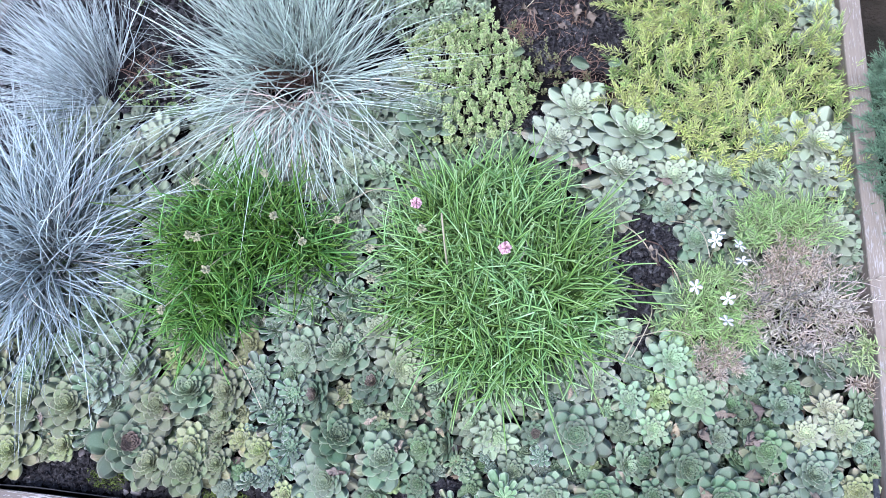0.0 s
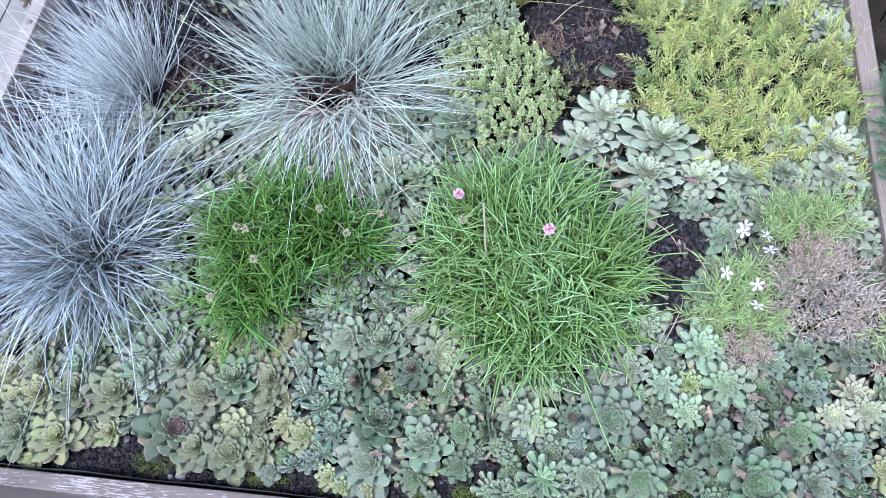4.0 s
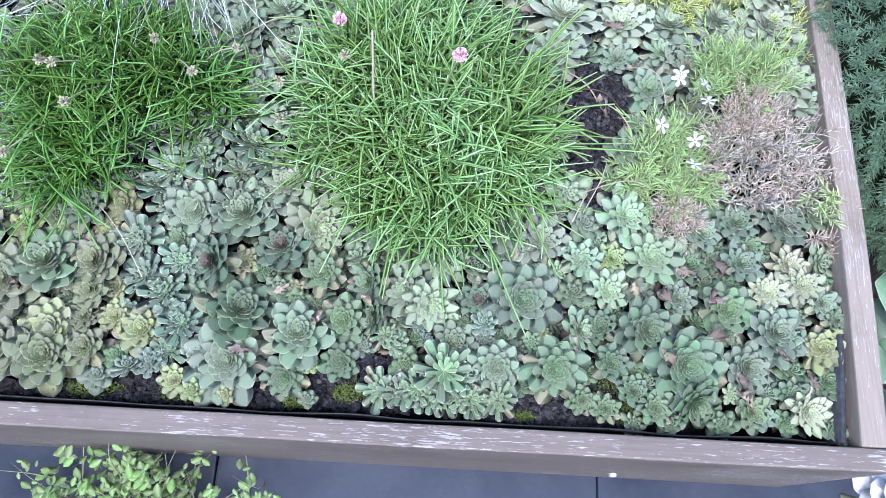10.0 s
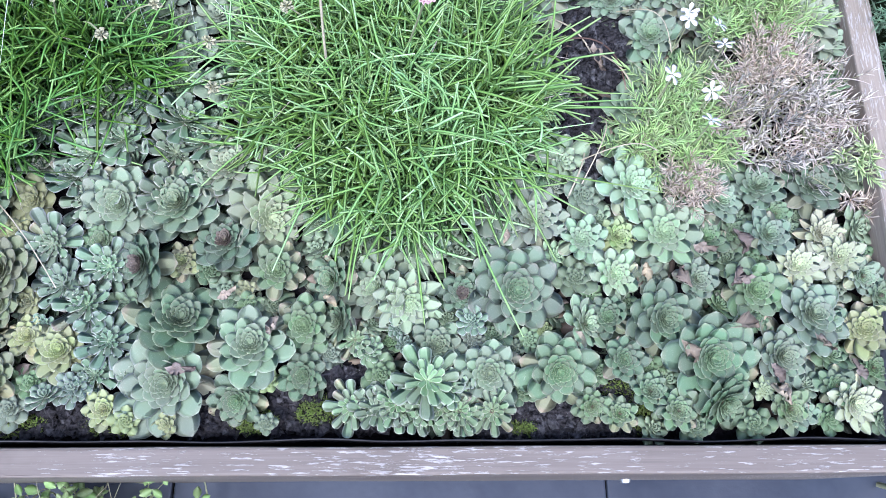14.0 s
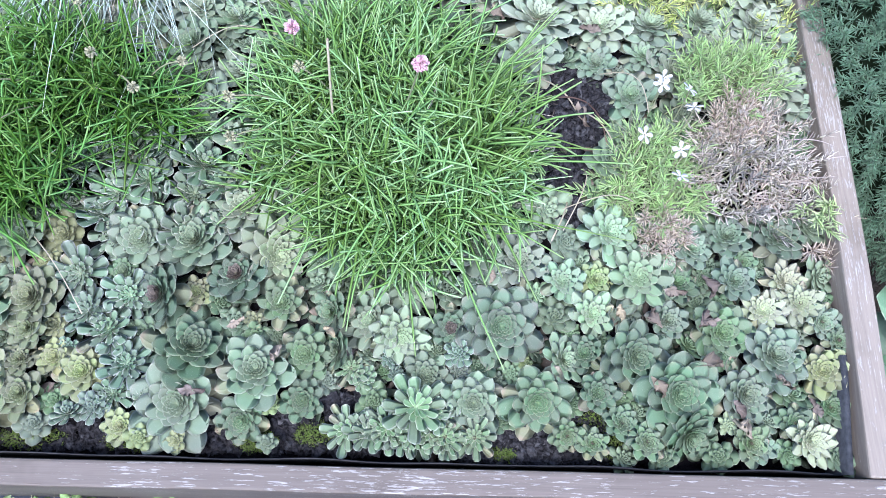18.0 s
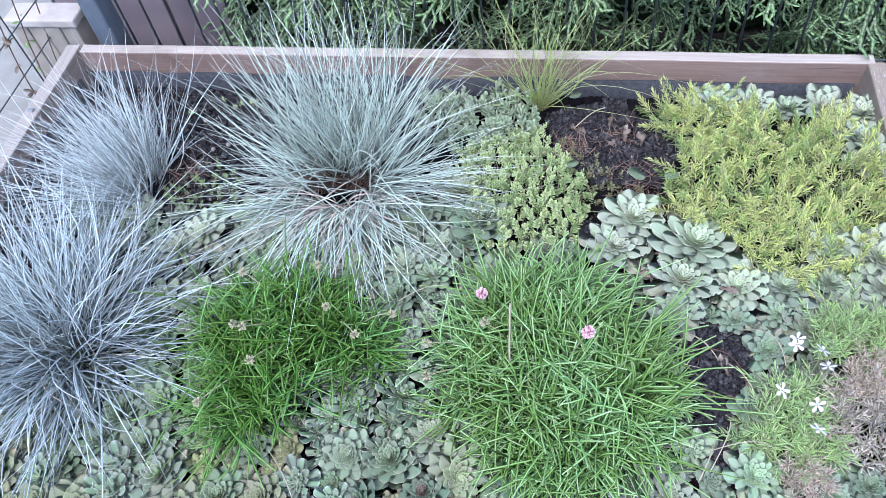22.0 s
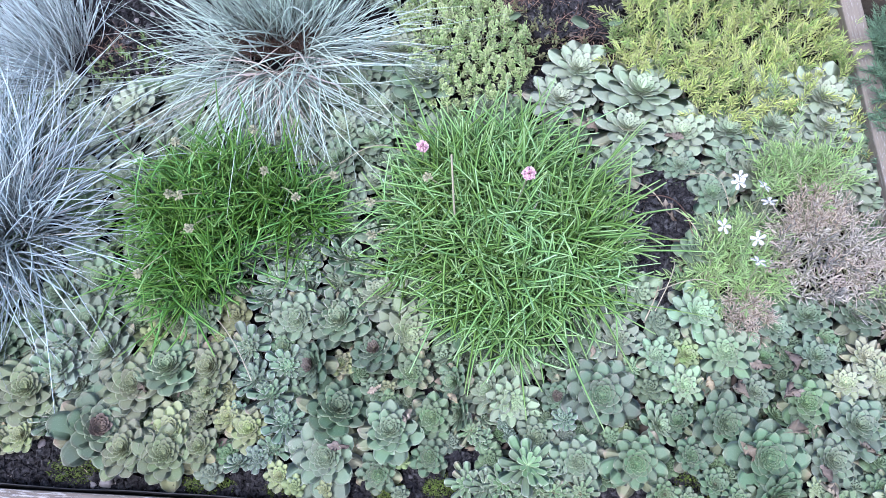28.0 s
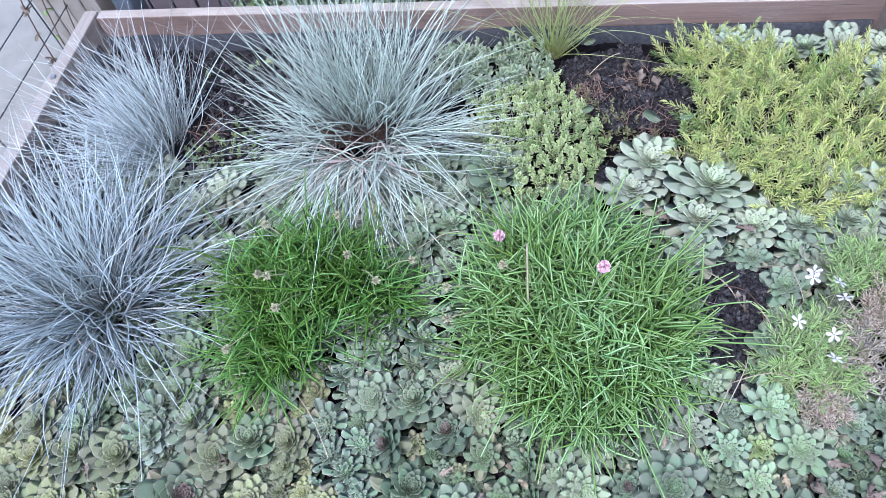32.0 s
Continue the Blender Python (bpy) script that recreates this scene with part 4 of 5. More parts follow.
def spent_head(x, y, z, bx, by, r=0.0042):
    ob = thing("spent_flower_head", pose(x, y, z), "small dry straw-coloured thrift head on a stalk", "flower", "spent thrift heads")
    n = 26
    k = np.arange(n)
    d = polar(k * 2.39996, np.arcsin(np.clip(-0.5 + 1.5 * (k + 0.5) / n, -1, 1)))
    s = r * rng.uniform(0.7, 1.1, n)
    v = scatter(PETAL, frames(d * r * 0.3, d + rng.normal(0, 0.25, (n, 3)), (0, 0, 1), s * 0.8, s, s))
    part("head", mesh("head", *v[:2], M_STRAWHEAD, v[2]), ob)
    part("stalk", stalk([np.array(p) - (x, y, z) for p in bend((bx, by, float(soil_z(bx, by))), (x, y, z), 0.012)], 0.0007, M_STALK), ob)


def white_flower(x, y, z, tilt, az, r=0.0070):
    ob = thing("phlox_flower", pose(x, y, z), "white five-petalled phlox flower", "flower", "phlox flowers")
    turn = pose(0, 0, 0, 0, 0, az) @ pose(0, 0, 0, tilt, 0, 0)
    for i in range(5):
        v = PETAL
        part("petal", PETAL_DATA, ob, "", turn @ pose(0, 0, 0, 0, 0, 72 * i) @ pose(0, 0.0008, 0, 8, 0, 0) @ Matrix.Diagonal((r * 0.75, r, r, 1)))
    part("stalk", stalk([np.array(p) - (x, y, z) for p in bend((x + 0.006, y + 0.006, 0.0), (x, y, z), 0.004)], 0.0006, M_STALK), ob)


PETAL_DATA = mesh("petal", PETAL[0], PETAL[1], M_WHITE, PETAL[2])
pink_head(0.722, 0.315, 0.112, 0.70, 0.36)
pink_head(0.823, 0.243, 0.176, 0.80, 0.30)
for x, y, z, bx, by in ((0.472, 0.279, 0.075, 0.50, 0.32), (0.590, 0.285, 0.065, 0.53, 0.34), (0.490, 0.243, 0.072, 0.50, 0.31), (0.445, 0.197, 0.062, 0.48, 0.29),
                        (0.556, 0.310, 0.075, 0.52, 0.33), (0.624, 0.315, 0.060, 0.56, 0.33), (0.666, 0.284, 0.060, 0.72, 0.31), (0.459, 0.283, 0.072, 0.49, 0.33),
                        (0.533, 0.364, 0.072, 0.52, 0.34), (0.669, 0.252, 0.050, 0.72, 0.29), (0.445, 0.355, 0.062, 0.48, 0.34), (0.725, 0.300, 0.082, 0.76, 0.30)):
    spent_head(x, y, z, bx, by)
dry = thing("dead_flower", pose(0, 0, 0), "straight pale dry flower stalk in the thrift", "dead flower")
part("stem", stalk([(0.752, 0.262, 0.03), (0.751, 0.28, 0.07), (0.751, 0.301, 0.118)], 0.0011, M_STRAWSTEM), dry)
for i, (p, q, s) in enumerate((((0.99, 0.36, 0.0), (1.03, 0.315, 0.01), 0.02), ((0.95, 0.22, 0.0), (1.01, 0.225, 0.01), 0.015), ((0.62, 0.35, 0.03), (0.69, 0.37, 0.02), 0.02),
                               ((0.36, 0.05, -0.02), (0.40, 0.02, -0.03), 0.004), ((0.515, 0.17, 0.02), (0.56, 0.11, 0.01), 0.012), ((0.97, 0.26, 0.0), (0.95, 0.20, 0.0), 0.02))):
    t = thing("dry_tendril", pose(0, 0, 0), "thin dry bent tendril lying on the bed", "stem", "dry tendrils")
    part("stem", stalk(bend(p, q, s, 10), 0.0005, M_STRAWSTEM), t)

# ---- mats of stonecrop, phlox and dry clumps ----
def needle_mat(name, label, category, poly, n, gap, mat, length, nlen, needles, rise, z0, seed, template=NEEDLE, fan=0.75, mound=0.0, group=""):
    """A low mat of leafy shoots over a patch of the bed."""
    g = np.random.default_rng(seed)
    mat = mat if isinstance(mat, tuple) else (mat,)
    p = spread(poly, n, gap, seed)
    n = len(p)
    c = p.mean(0)
    el, az = np.radians(g.uniform(*rise, n)), g.uniform(0, 6.28, n)
    d = polar(az, el)
    off = (p - c) / (np.abs(p - c).max(0) + 1e-6)
    ob = thing(name, pose(c[0], c[1], float(soil_z(*c))), label, category, group)
    l = g.uniform(0.7, 1.25, n) * length
    zz = soil_z(p[:, 0], p[:, 1]) + z0 + mound * (1 - np.minimum(1, (off**2).sum(1))) + g.normal(0, 0.004, n)
    base = np.stack([p[:, 0], p[:, 1], zz], 1) - np.array([c[0], c[1], float(soil_z(*c))])
    m = needle_shoots(base, d, l, needles, nlen, g, fan)
    pick = np.repeat(g.integers(0, len(mat), n), needles)
    for k, one in enumerate(mat):
        v = scatter(template, m[pick == k])
        tagged(part("foliage", mesh("foliage", *v[:2], one, v[2]), ob), kind="stuff")
    w = polar(az, el)
    st = blades(base - w * 0.02, w, l * 0.9 + 0.02, np.full(n, 0.02), np.full(n, 0.0018), 3)
    tagged(part("stem_tangle", mesh("stem_tangle", *st[:2], M_STALK, st[2]), ob), kind="stuff")
    return ob


YELLOW = [(0.906, 0.725), (0.966, 0.765), (1.04, 0.735), (1.06, 0.68), (1.15, 0.715), (1.19, 0.66), (1.185, 0.50), (1.11, 0.440), (1.02, 0.430), (0.984, 0.500), (0.94, 0.500), (0.915, 0.540), (0.945, 0.62), (0.930, 0.67)]
NEEDLE_MID = leaf(0.165, 0.06, 0.0, 0.10, (0, 0.3, 0.75, 1), (.5, 1, .75, .06), 3)
NEEDLE_WIDE = leaf(0.22, 0.07, 0.0, 0.10, (0, 0.3, 0.75, 1), (.5, 1, .75, .06), 3)
M_YELLOW_MID = leaf_material("stonecrop_needle_fresh", (.43, .55, .20), (.58, .66, .30), None, (.22, .32, .09), 0.5, 0.6, True, 0.7)
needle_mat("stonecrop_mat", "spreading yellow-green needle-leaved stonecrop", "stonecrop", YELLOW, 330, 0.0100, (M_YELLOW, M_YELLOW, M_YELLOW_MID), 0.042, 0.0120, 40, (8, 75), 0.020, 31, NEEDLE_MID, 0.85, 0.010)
# Greener under-layer; its darker tone also holds the shade of the gaps.
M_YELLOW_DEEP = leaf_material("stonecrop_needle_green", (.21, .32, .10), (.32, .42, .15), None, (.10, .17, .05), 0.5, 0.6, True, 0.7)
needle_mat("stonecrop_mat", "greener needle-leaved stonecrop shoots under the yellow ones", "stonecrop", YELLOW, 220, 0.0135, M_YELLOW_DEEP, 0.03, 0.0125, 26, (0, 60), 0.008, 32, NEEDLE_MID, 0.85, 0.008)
LIME = [(0.66, 0.631), (0.70, 0.65), (0.751, 0.660), (0.80, 0.60), (0.825, 0.56), (0.829, 0.521), (0.80, 0.47), (0.74, 0.445), (0.70, 0.47), (0.675, 0.53), (0.655, 0.58)]
PAD = leaf(0.5, 0.16, 0.1, 0.12, (0, .35, .7, .92, 1), (.35, .7, 1, .8, .25), 4)
needle_mat("low_stonecrop", "light green low stonecrop with tiny fleshy leaves", "stonecrop", LIME, 430, 0.0072, (M_LIME, M_LIME, M_LIME_SHADED), 0.017, 0.0066, 22, (30, 90), 0.012, 33, PAD, 0.95, 0.010)
needle_mat("rusty_stonecrop", "reddish half-dry stonecrop at the edge of bare soil", "stonecrop", [(0.785, 0.655), (0.83, 0.62), (0.90, 0.56), (0.86, 0.52), (0.82, 0.53), (0.79, 0.60)], 60, 0.009, M_RUST, 0.012, 0.0065, 13, (20, 90), 0.002, 34, PAD, 1.0)
needle_mat("grey_stonecrop", "grey-green stonecrop with rounded leaves at the back", "stonecrop", [(0.575, 0.755), (0.70, 0.765), (0.735, 0.735), (0.765, 0.66), (0.70, 0.64), (0.66, 0.62), (0.60, 0.65)], 115, 0.0125, M_GREYCROP, 0.022, 0.0135, 16, (35, 90), 0.006, 35, PAD, 1.0, 0.012)
needle_mat("low_stonecrop", "tiny sparse green stonecrop on bare soil", "stonecrop", [(0.24, 0.53), (0.30, 0.60), (0.36, 0.56), (0.37, 0.50), (0.31, 0.49)], 70, 0.008, M_WEED, 0.010, 0.006, 12, (30, 90), 0.0, 36, PAD, 1.0)
needle_mat("low_stonecrop", "sparse pale stonecrop seedlings on bare soil", "stonecrop", [(0.19, 0.70), (0.25, 0.76), (0.33, 0.75), (0.33, 0.71), (0.24, 0.72)], 16, 0.012, M_LIME, 0.008, 0.006, 10, (30, 90), 0.0, 37, PAD, 1.0)
PHLOX = [(0.985, 0.24), (1.01, 0.275), (1.045, 0.32), (1.07, 0.30), (1.075, 0.25), (1.05, 0.215), (1.01, 0.215)]
needle_mat("phlox", "green needle-leaved phlox with white flowers", "phlox", PHLOX, 95, 0.0068, M_PHLOX, 0.036, 0.0150, 22, (10, 75), 0.012, 38, NEEDLE_MID, 0.9)
needle_mat("phlox", "light green phlox shoots between houseleeks", "phlox", [(1.06, 0.335), (1.075, 0.385), (1.135, 0.395), (1.155, 0.35), (1.12, 0.335)], 70, 0.0075, M_PHLOX, 0.048, 0.0150, 26, (35, 88), 0.026, 39, NEEDLE_MID, 0.9)
needle_mat("phlox", "yellow-green shoots at the side board", "phlox", [(1.165, 0.41), (1.17, 0.45), (1.20, 0.46), (1.195, 0.41)], 14, 0.009, M_YELLOW, 0.035, 0.012, 22, (20, 80), 0.012, 40, NEEDLE_WIDE, 0.9)
needle_mat("phlox", "light green shoot creeping over the side board", "phlox", [(1.165, 0.215), (1.165, 0.235), (1.195, 0.235), (1.195, 0.210)], 6, 0.008, M_LIME, 0.030, 0.012, 20, (5, 35), 0.045, 41, NEEDLE_WIDE, 0.9)
M_DRY_GREY = leaf_material("grey_dry_needle", (.30, .29, .26), (.42, .41, .36), None, (.10, .09, .08), 0.75, 0.8, True)
DRY = [(1.062, 0.262), (1.085, 0.310), (1.12, 0.335), (1.165, 0.325), (1.192, 0.28), (1.188, 0.235), (1.14, 0.222), (1.085, 0.225)]
needle_mat("dry_phlox", "withered grey-brown phlox clump beside the side board", "dry plant", DRY, 190, 0.0072, (M_DRY, M_DRY, M_DRY, M_TAN, M_DRY_GREY), 0.032, 0.0120, 18, (0, 85), 0.014, 42, NEEDLE_MID, 0.95, 0.018)
needle_mat("dry_phlox", "small tan withered tuft among the houseleeks", "dry plant", [(1.02, 0.19), (1.025, 0.218), (1.058, 0.220), (1.062, 0.192), (1.04, 0.182)], 42, 0.0045, M_TAN, 0.018, 0.0100, 18, (20, 90), 0.018, 43, NEEDLE, 0.95, 0.010)
needle_mat("dry_phlox", "pale straw-coloured withered crown of the phlox clump", "dry plant", [(1.085, 0.295), (1.095, 0.325), (1.13, 0.34), (1.155, 0.325), (1.14, 0.30), (1.11, 0.29)], 55, 0.006, M_TAN, 0.020, 0.0095, 18, (10, 85), 0.034, 45, NEEDLE_MID, 0.95, 0.008)
needle_mat("dry_phlox", "little dry star-shaped tuft at the side board", "dry plant", [(1.172, 0.182), (1.172, 0.198), (1.192, 0.198), (1.192, 0.182)], 7, 0.005, M_TAN, 0.010, 0.015, 14, (10, 90), 0.025, 44, NEEDLE, 1.0)
tuft("dry_grass", "tangle of thin straw stems over the withered phlox", "dry plant", 1.128, 0.275, 0.0, [
    ("dry_foliage", M_FESCUE_DRY, 160, 0.048, 0.040, 0.015, 0.045, 5, 60, 0.05, 0.4, 0.0013, (0, 0), 0, 360, 0, 0),
    ("green_foliage", M_STALK, 40, 0.045, 0.04, 0.02, 0.05, 5, 60, 0.05, 0.4, 0.0011, (0.3, 0), 0, 360, 0, 0)])
for x, y, z, tilt, az in ((1.026, 0.311, 0.062, 20, 20), (1.050, 0.308, 0.060, 35, 120), (1.053, 0.292, 0.058, 30, 200), (1.004, 0.256, 0.072, 25, 60), (1.037, 0.250, 0.060, 45, 10), (1.036, 0.228, 0.056, 30, 150), (1.030, 0.322, 0.055, 60, 0)):
    white_flower(x, y, z, tilt, az)

# ---- loose leaves, stones, moss, crumbs ----
DEADS = []
for k in range(3):
    v, f, uv = leaf(0.5, 0.02, 0.5 + 0.3 * k, 0.3 - 0.3 * k, (0, .12, .25, .38, .5, .62, .74, .86, 1), (.3, .45, .62, .7, .82, .75, .7, .45, .05))
    v += np.array([0.16 * np.array(noise.noise_vector(Vector((q[0] * 5 + k * 9, q[1] * 5, 2)))) for q in v])
    DEADS.append((mesh("leaf", v, f, M_DEAD, uv), mesh("leaf", v, f, M_STRAW, uv)))
for i, (x, y, s, a, c) in enumerate(((1.053, 0.149, .030, 80, 0), (1.070, 0.134, .028, 150, 0), (1.077, 0.087, .034, 95, 0), (1.135, 0.068, .030, 70, 0), (1.000, 0.120, .026, 10, 1), (1.028, 0.060, .028, 30, 0),
                                     (1.148, 0.061, .024, 200, 0), (0.718, 0.092, .024, 170, 1), (1.081, 0.041, .028, 220, 1), (0.660, 0.054, .028, 90, 0), (0.887, 0.151, .018, 0, 1),
                                     (1.025, 0.133, .026, 200, 0), (0.684, 0.115, .022, 120, 1), (1.091, 0.044, .026, 30, 0), (1.075, 0.145, .030, 20, 0), (1.062, 0.120, .026, 300, 0), (0.40, 0.075, .026, 80, 0),
                                     (0.90, 0.42, .03, 60, 0), (0.975, 0.415, .030, 250, 0), (0.69, 0.445, .03, 100, 0), (0.45, 0.10, .02, 40, 0), (0.30, 0.07, .022, 10, 0), (0.76, 0.10, .02, 60, 1))):
    t = new("dead_leaf", DEADS[i % 3][c])
    t.matrix_basis = pose(x, y, -0.004, 5 + 9 * (i % 3), 25 * (i % 4) - 35, a) @ Matrix.Scale(s * 0.66, 4)
    tagged(t, "curled straw-coloured dead leaf among the rosettes" if c else "curled red-brown dead leaf among the rosettes", "dead leaf", "dead leaves on the bed")
PALELEAF = mesh("leaf", BROAD_SHAPE[0], BROAD_SHAPE[1], LEAF_MAT["green"], BROAD_SHAPE[2])
for x, y, z, s, a, tl in ((0.892, 0.556, 0.020, 0.040, 100, 25), (0.915, 0.56, 0.02, 0.028, 250, 20), (0.795, 0.748, -0.030, 0.026, 280, 10), (0.795, 0.585, 0.004, 0.028, 260, 20), (0.845, 0.44, -0.01, 0.04, 190, 10)):
    t = new("broad_leaf", PALELEAF)
    t.matrix_basis = pose(x, y, z, tl, 0, a) @ Matrix.Scale(s * 0.66, 4)
    tagged(t, "single smooth green leaf above the bed", "leaf", "single leaves")


def lump(mat, name, seed, sub=1, rough=0.35):
    bm = bmesh.new()
    bmesh.ops.create_icosphere(bm, subdivisions=sub, radius=1.0)
    for v in bm.verts:
        v.co *= 1 + rough * noise.noise(v.co * 1.3 + Vector((seed * 7.1, 0, 0)))
    v = np.array([q.co[:] for q in bm.verts])
    f = [tuple(q.index for q in face.verts) for face in bm.faces]
    bm.free()
    return v, f, np.zeros((len(v), 2))


for i, (x, y, s) in enumerate(((0.419, 0.014, .007), (0.406, 0.012, .005), (0.341, 0.048, .005), (0.283, 0.018, .006), (0.86, 0.66, .005), (0.88, 0.63, .004), (0.84, 0.60, .004), (0.29, 0.62, .004), (0.31, 0.63, .004), (0.805, 0.475, .007), (0.25, 0.69, .004))):
    v, f, uv = lump(M_PEBBLE, "pebble", i, 2)
    t = new("pebble", mesh("pebble", v * np.array([1, 0.8, 0.7]) * s, f, M_PEBBLE, uv))
    t.matrix_basis = pose(x, y, float(soil_z(x, y)) + 0.006, 0, 0, 40 * i)
    tagged(t, "small pale pebble on the soil", "pebble", "pebbles on the soil")
g = np.random.default_rng(51)
PATCHES = [[(0.76, 0.73), (0.87, 0.785), (0.90, 0.72), (0.955, 0.68), (0.92, 0.58), (0.83, 0.58), (0.78, 0.65)], [(0.02, 0.62), (0.02, 0.785), (0.56, 0.785), (0.48, 0.62), (0.38, 0.49), (0.23, 0.50), (0.28, 0.60), (0.15, 0.66)],
           [(0.926, 0.346), (0.975, 0.40), (1.010, 0.36), (1.006, 0.30), (0.985, 0.24), (0.975, 0.20), (0.945, 0.22), (0.93, 0.28)], [(0.26, 0.008), (0.26, 0.05), (0.40, 0.06), (0.44, 0.02), (0.62, 0.035), (0.78, 0.06), (0.80, 0.012)],
           [(0.85, 0.008), (0.87, 0.03), (0.98, 0.06), (0.99, 0.01)], [(0.76, 0.47), (0.78, 0.51), (0.83, 0.51), (0.84, 0.47)], [(0.02, 0.02), (0.02, 0.6), (0.20, 0.5), (0.18, 0.02)]]
OCTA = np.array([(1, 0, 0), (-1, 0, 0), (0, 1, 0), (0, -1, 0), (0, 0, 1), (0, 0, -1)], float)
OCTA_F = [(0, 2, 4), (2, 1, 4), (1, 3, 4), (3, 0, 4), (2, 0, 5), (1, 2, 5), (3, 1, 5), (0, 3, 5)]


def crumb(seed):
    h = np.random.default_rng(seed)
    return OCTA * h.uniform(0.6, 1.3, (6, 1)), OCTA_F, np.zeros((6, 2))


crumbs = []
for k, poly in enumerate(PATCHES):
    p = g.uniform(np.min(poly, 0), np.max(poly, 0), (9000, 2))
    p = p[inside(poly, p)]
    s = 0.0008 + 0.0062 * g.random(len(p)) ** 3.5
    z = soil_top(p[:, 0], p[:, 1]) + 0.0006 + s * 0.5
    m = frames(np.stack([p[:, 0], p[:, 1], z], 1), g.normal(0, 1, (len(p), 3)), (0, 0, 1), s, s * g.uniform(0.7, 1.4, len(p)), s)
    cut = len(m) * 3 // 4
    crumbs += [scatter(crumb(k * 3), m[:cut:2]), scatter(crumb(k * 3 + 1), m[1:cut:2]), scatter(crumb(k * 3 + 2), m[cut:])]
v = joined(*crumbs[0::3], *crumbs[1::3])
u = joined(*crumbs[2::3])
tagged(new("soil_crumbs", mesh("soil_crumbs", *u[:2], M_CLOD_PALE, u[2], False)), "drier greyish crumbs of potting soil", "soil", kind="stuff")
grit = []
for k, poly in enumerate(PATCHES):
    p = g.uniform(np.min(poly, 0), np.max(poly, 0), (420, 2))
    p = p[inside(poly, p)]
    s = 0.0005 + 0.0018 * g.random(len(p)) ** 4
    z = soil_top(p[:, 0], p[:, 1]) + 0.003
    grit.append(scatter(crumb(90 + k), frames(np.stack([p[:, 0], p[:, 1], z], 1), g.normal(0, 1, (len(p), 3)), (0, 0, 1), s, s * 1.3, s)))
w = joined(*grit)
tagged(new("soil_grit", mesh("soil_grit", *w[:2], M_PEBBLE, w[2], False)), "pale grit and fibres scattered on the soil", "grit", kind="stuff")
tagged(new("soil_crumbs", mesh("soil_crumbs", *v[:2], M_CLOD, v[2], False)), "loose dark crumbs of potting soil", "soil", kind="stuff")
MOSS = [(0.975, 0.045, .030, .020), (0.990, 0.020, .02, .012), (0.899, 0.014, .016, .006), (0.698, 0.020, .02, .010), (0.385, 0.028, .035, .018), (0.42, 0.035, .02, .014), (0.52, 0.018, .03, .010), (0.60, 0.018, .03, .010), (0.75, 0.026, .02, .012)]
for mx, my, ma, mb in MOSS:
    n = 900
    r, a = np.sqrt(g.random(n)), g.uniform(0, 6.28, n)
    p = np.stack([ma * r * np.cos(a), mb * r * np.sin(a), 0.010 * (1 - r * r) - 0.002], 1)
    d = polar(g.uniform(0, 6.28, n), np.radians(g.uniform(30, 90, n)))
    s = g.uniform(0.0018, 0.0042, n)
    v = scatter(SCALE, frames(p, d, g.normal(0, 1, (n, 3)), s, s, s))
    tagged(part("cushion", mesh("cushion", *v[:2], M_MOSS, v[2]), thing("moss_patch", pose(mx, my, float(soil_z(mx, my)) + 0.004), "yellow-green moss cushion on the soil", "moss", "moss on the soil")), kind="stuff")

for fx, fy, fr in ((0.80, 0.64, .022), (0.885, 0.585, .035), (0.90, 0.545, .025), (0.86, 0.66, .03), (0.28, 0.57, .03)):
    n = 110
    b = np.stack([g.normal(0, fr * 0.5, n), g.normal(0, fr * 0.5, n), g.uniform(0.003, 0.010, n)], 1)
    v = blades(b, polar(g.uniform(0, 6.28, n), np.radians(g.uniform(-5, 20, n))), g.uniform(0.008, 0.028, n), np.zeros(n), g.uniform(0.0006, 0.0013, n), 4, 0.4, 0.3, 0.2)
    tagged(part("fibre", mesh("fibre", *v[:2], M_FIBRE, v[2]), thing("plant_litter", pose(fx, fy, float(soil_z(fx, fy))), "reddish dry plant fibres on the soil", "litter", "litter on the soil")), kind="stuff")

# worn-out leaves under the rosettes, and lumps of soil
CARPET = [(0.14, 0.06), (0.14, 0.24), (0.40, 0.19), (0.52, 0.17), (0.62, 0.15), (0.66, 0.20), (0.74, 0.15), (0.86, 0.14), (0.98, 0.20), (1.00, 0.22), (1.18, 0.22), (1.18, 0.012), (0.98, 0.055), (0.84, 0.012), (0.80, 0.05), (0.44, 0.05), (0.40, 0.07), (0.26, 0.06)]
BACK_CARPET = [(0.53, 0.38), (0.54, 0.55), (0.66, 0.56), (0.70, 0.46), (0.84, 0.44), (0.86, 0.54), (0.95, 0.52), (1.18, 0.50), (1.18, 0.33), (1.02, 0.33), (0.92, 0.41), (0.70, 0.42), (0.65, 0.33)]
OLD_LEAF = leaf(0.42, 0.06, 0.16, -0.10, (0, .3, .6, .85, 1), (.5, .8, 1, .75, .05), 4)
# Dull old leaves, their green darkened further to paint in the shade of the crevices.
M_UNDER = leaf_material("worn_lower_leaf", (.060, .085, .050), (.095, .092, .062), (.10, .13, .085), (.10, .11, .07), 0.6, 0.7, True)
M_UNDER_DRY = leaf_material("withered_lower_leaf", (.15, .12, .09), (.22, .175, .135), None, (.12, .09, .07), 0.7, 0.8, True)
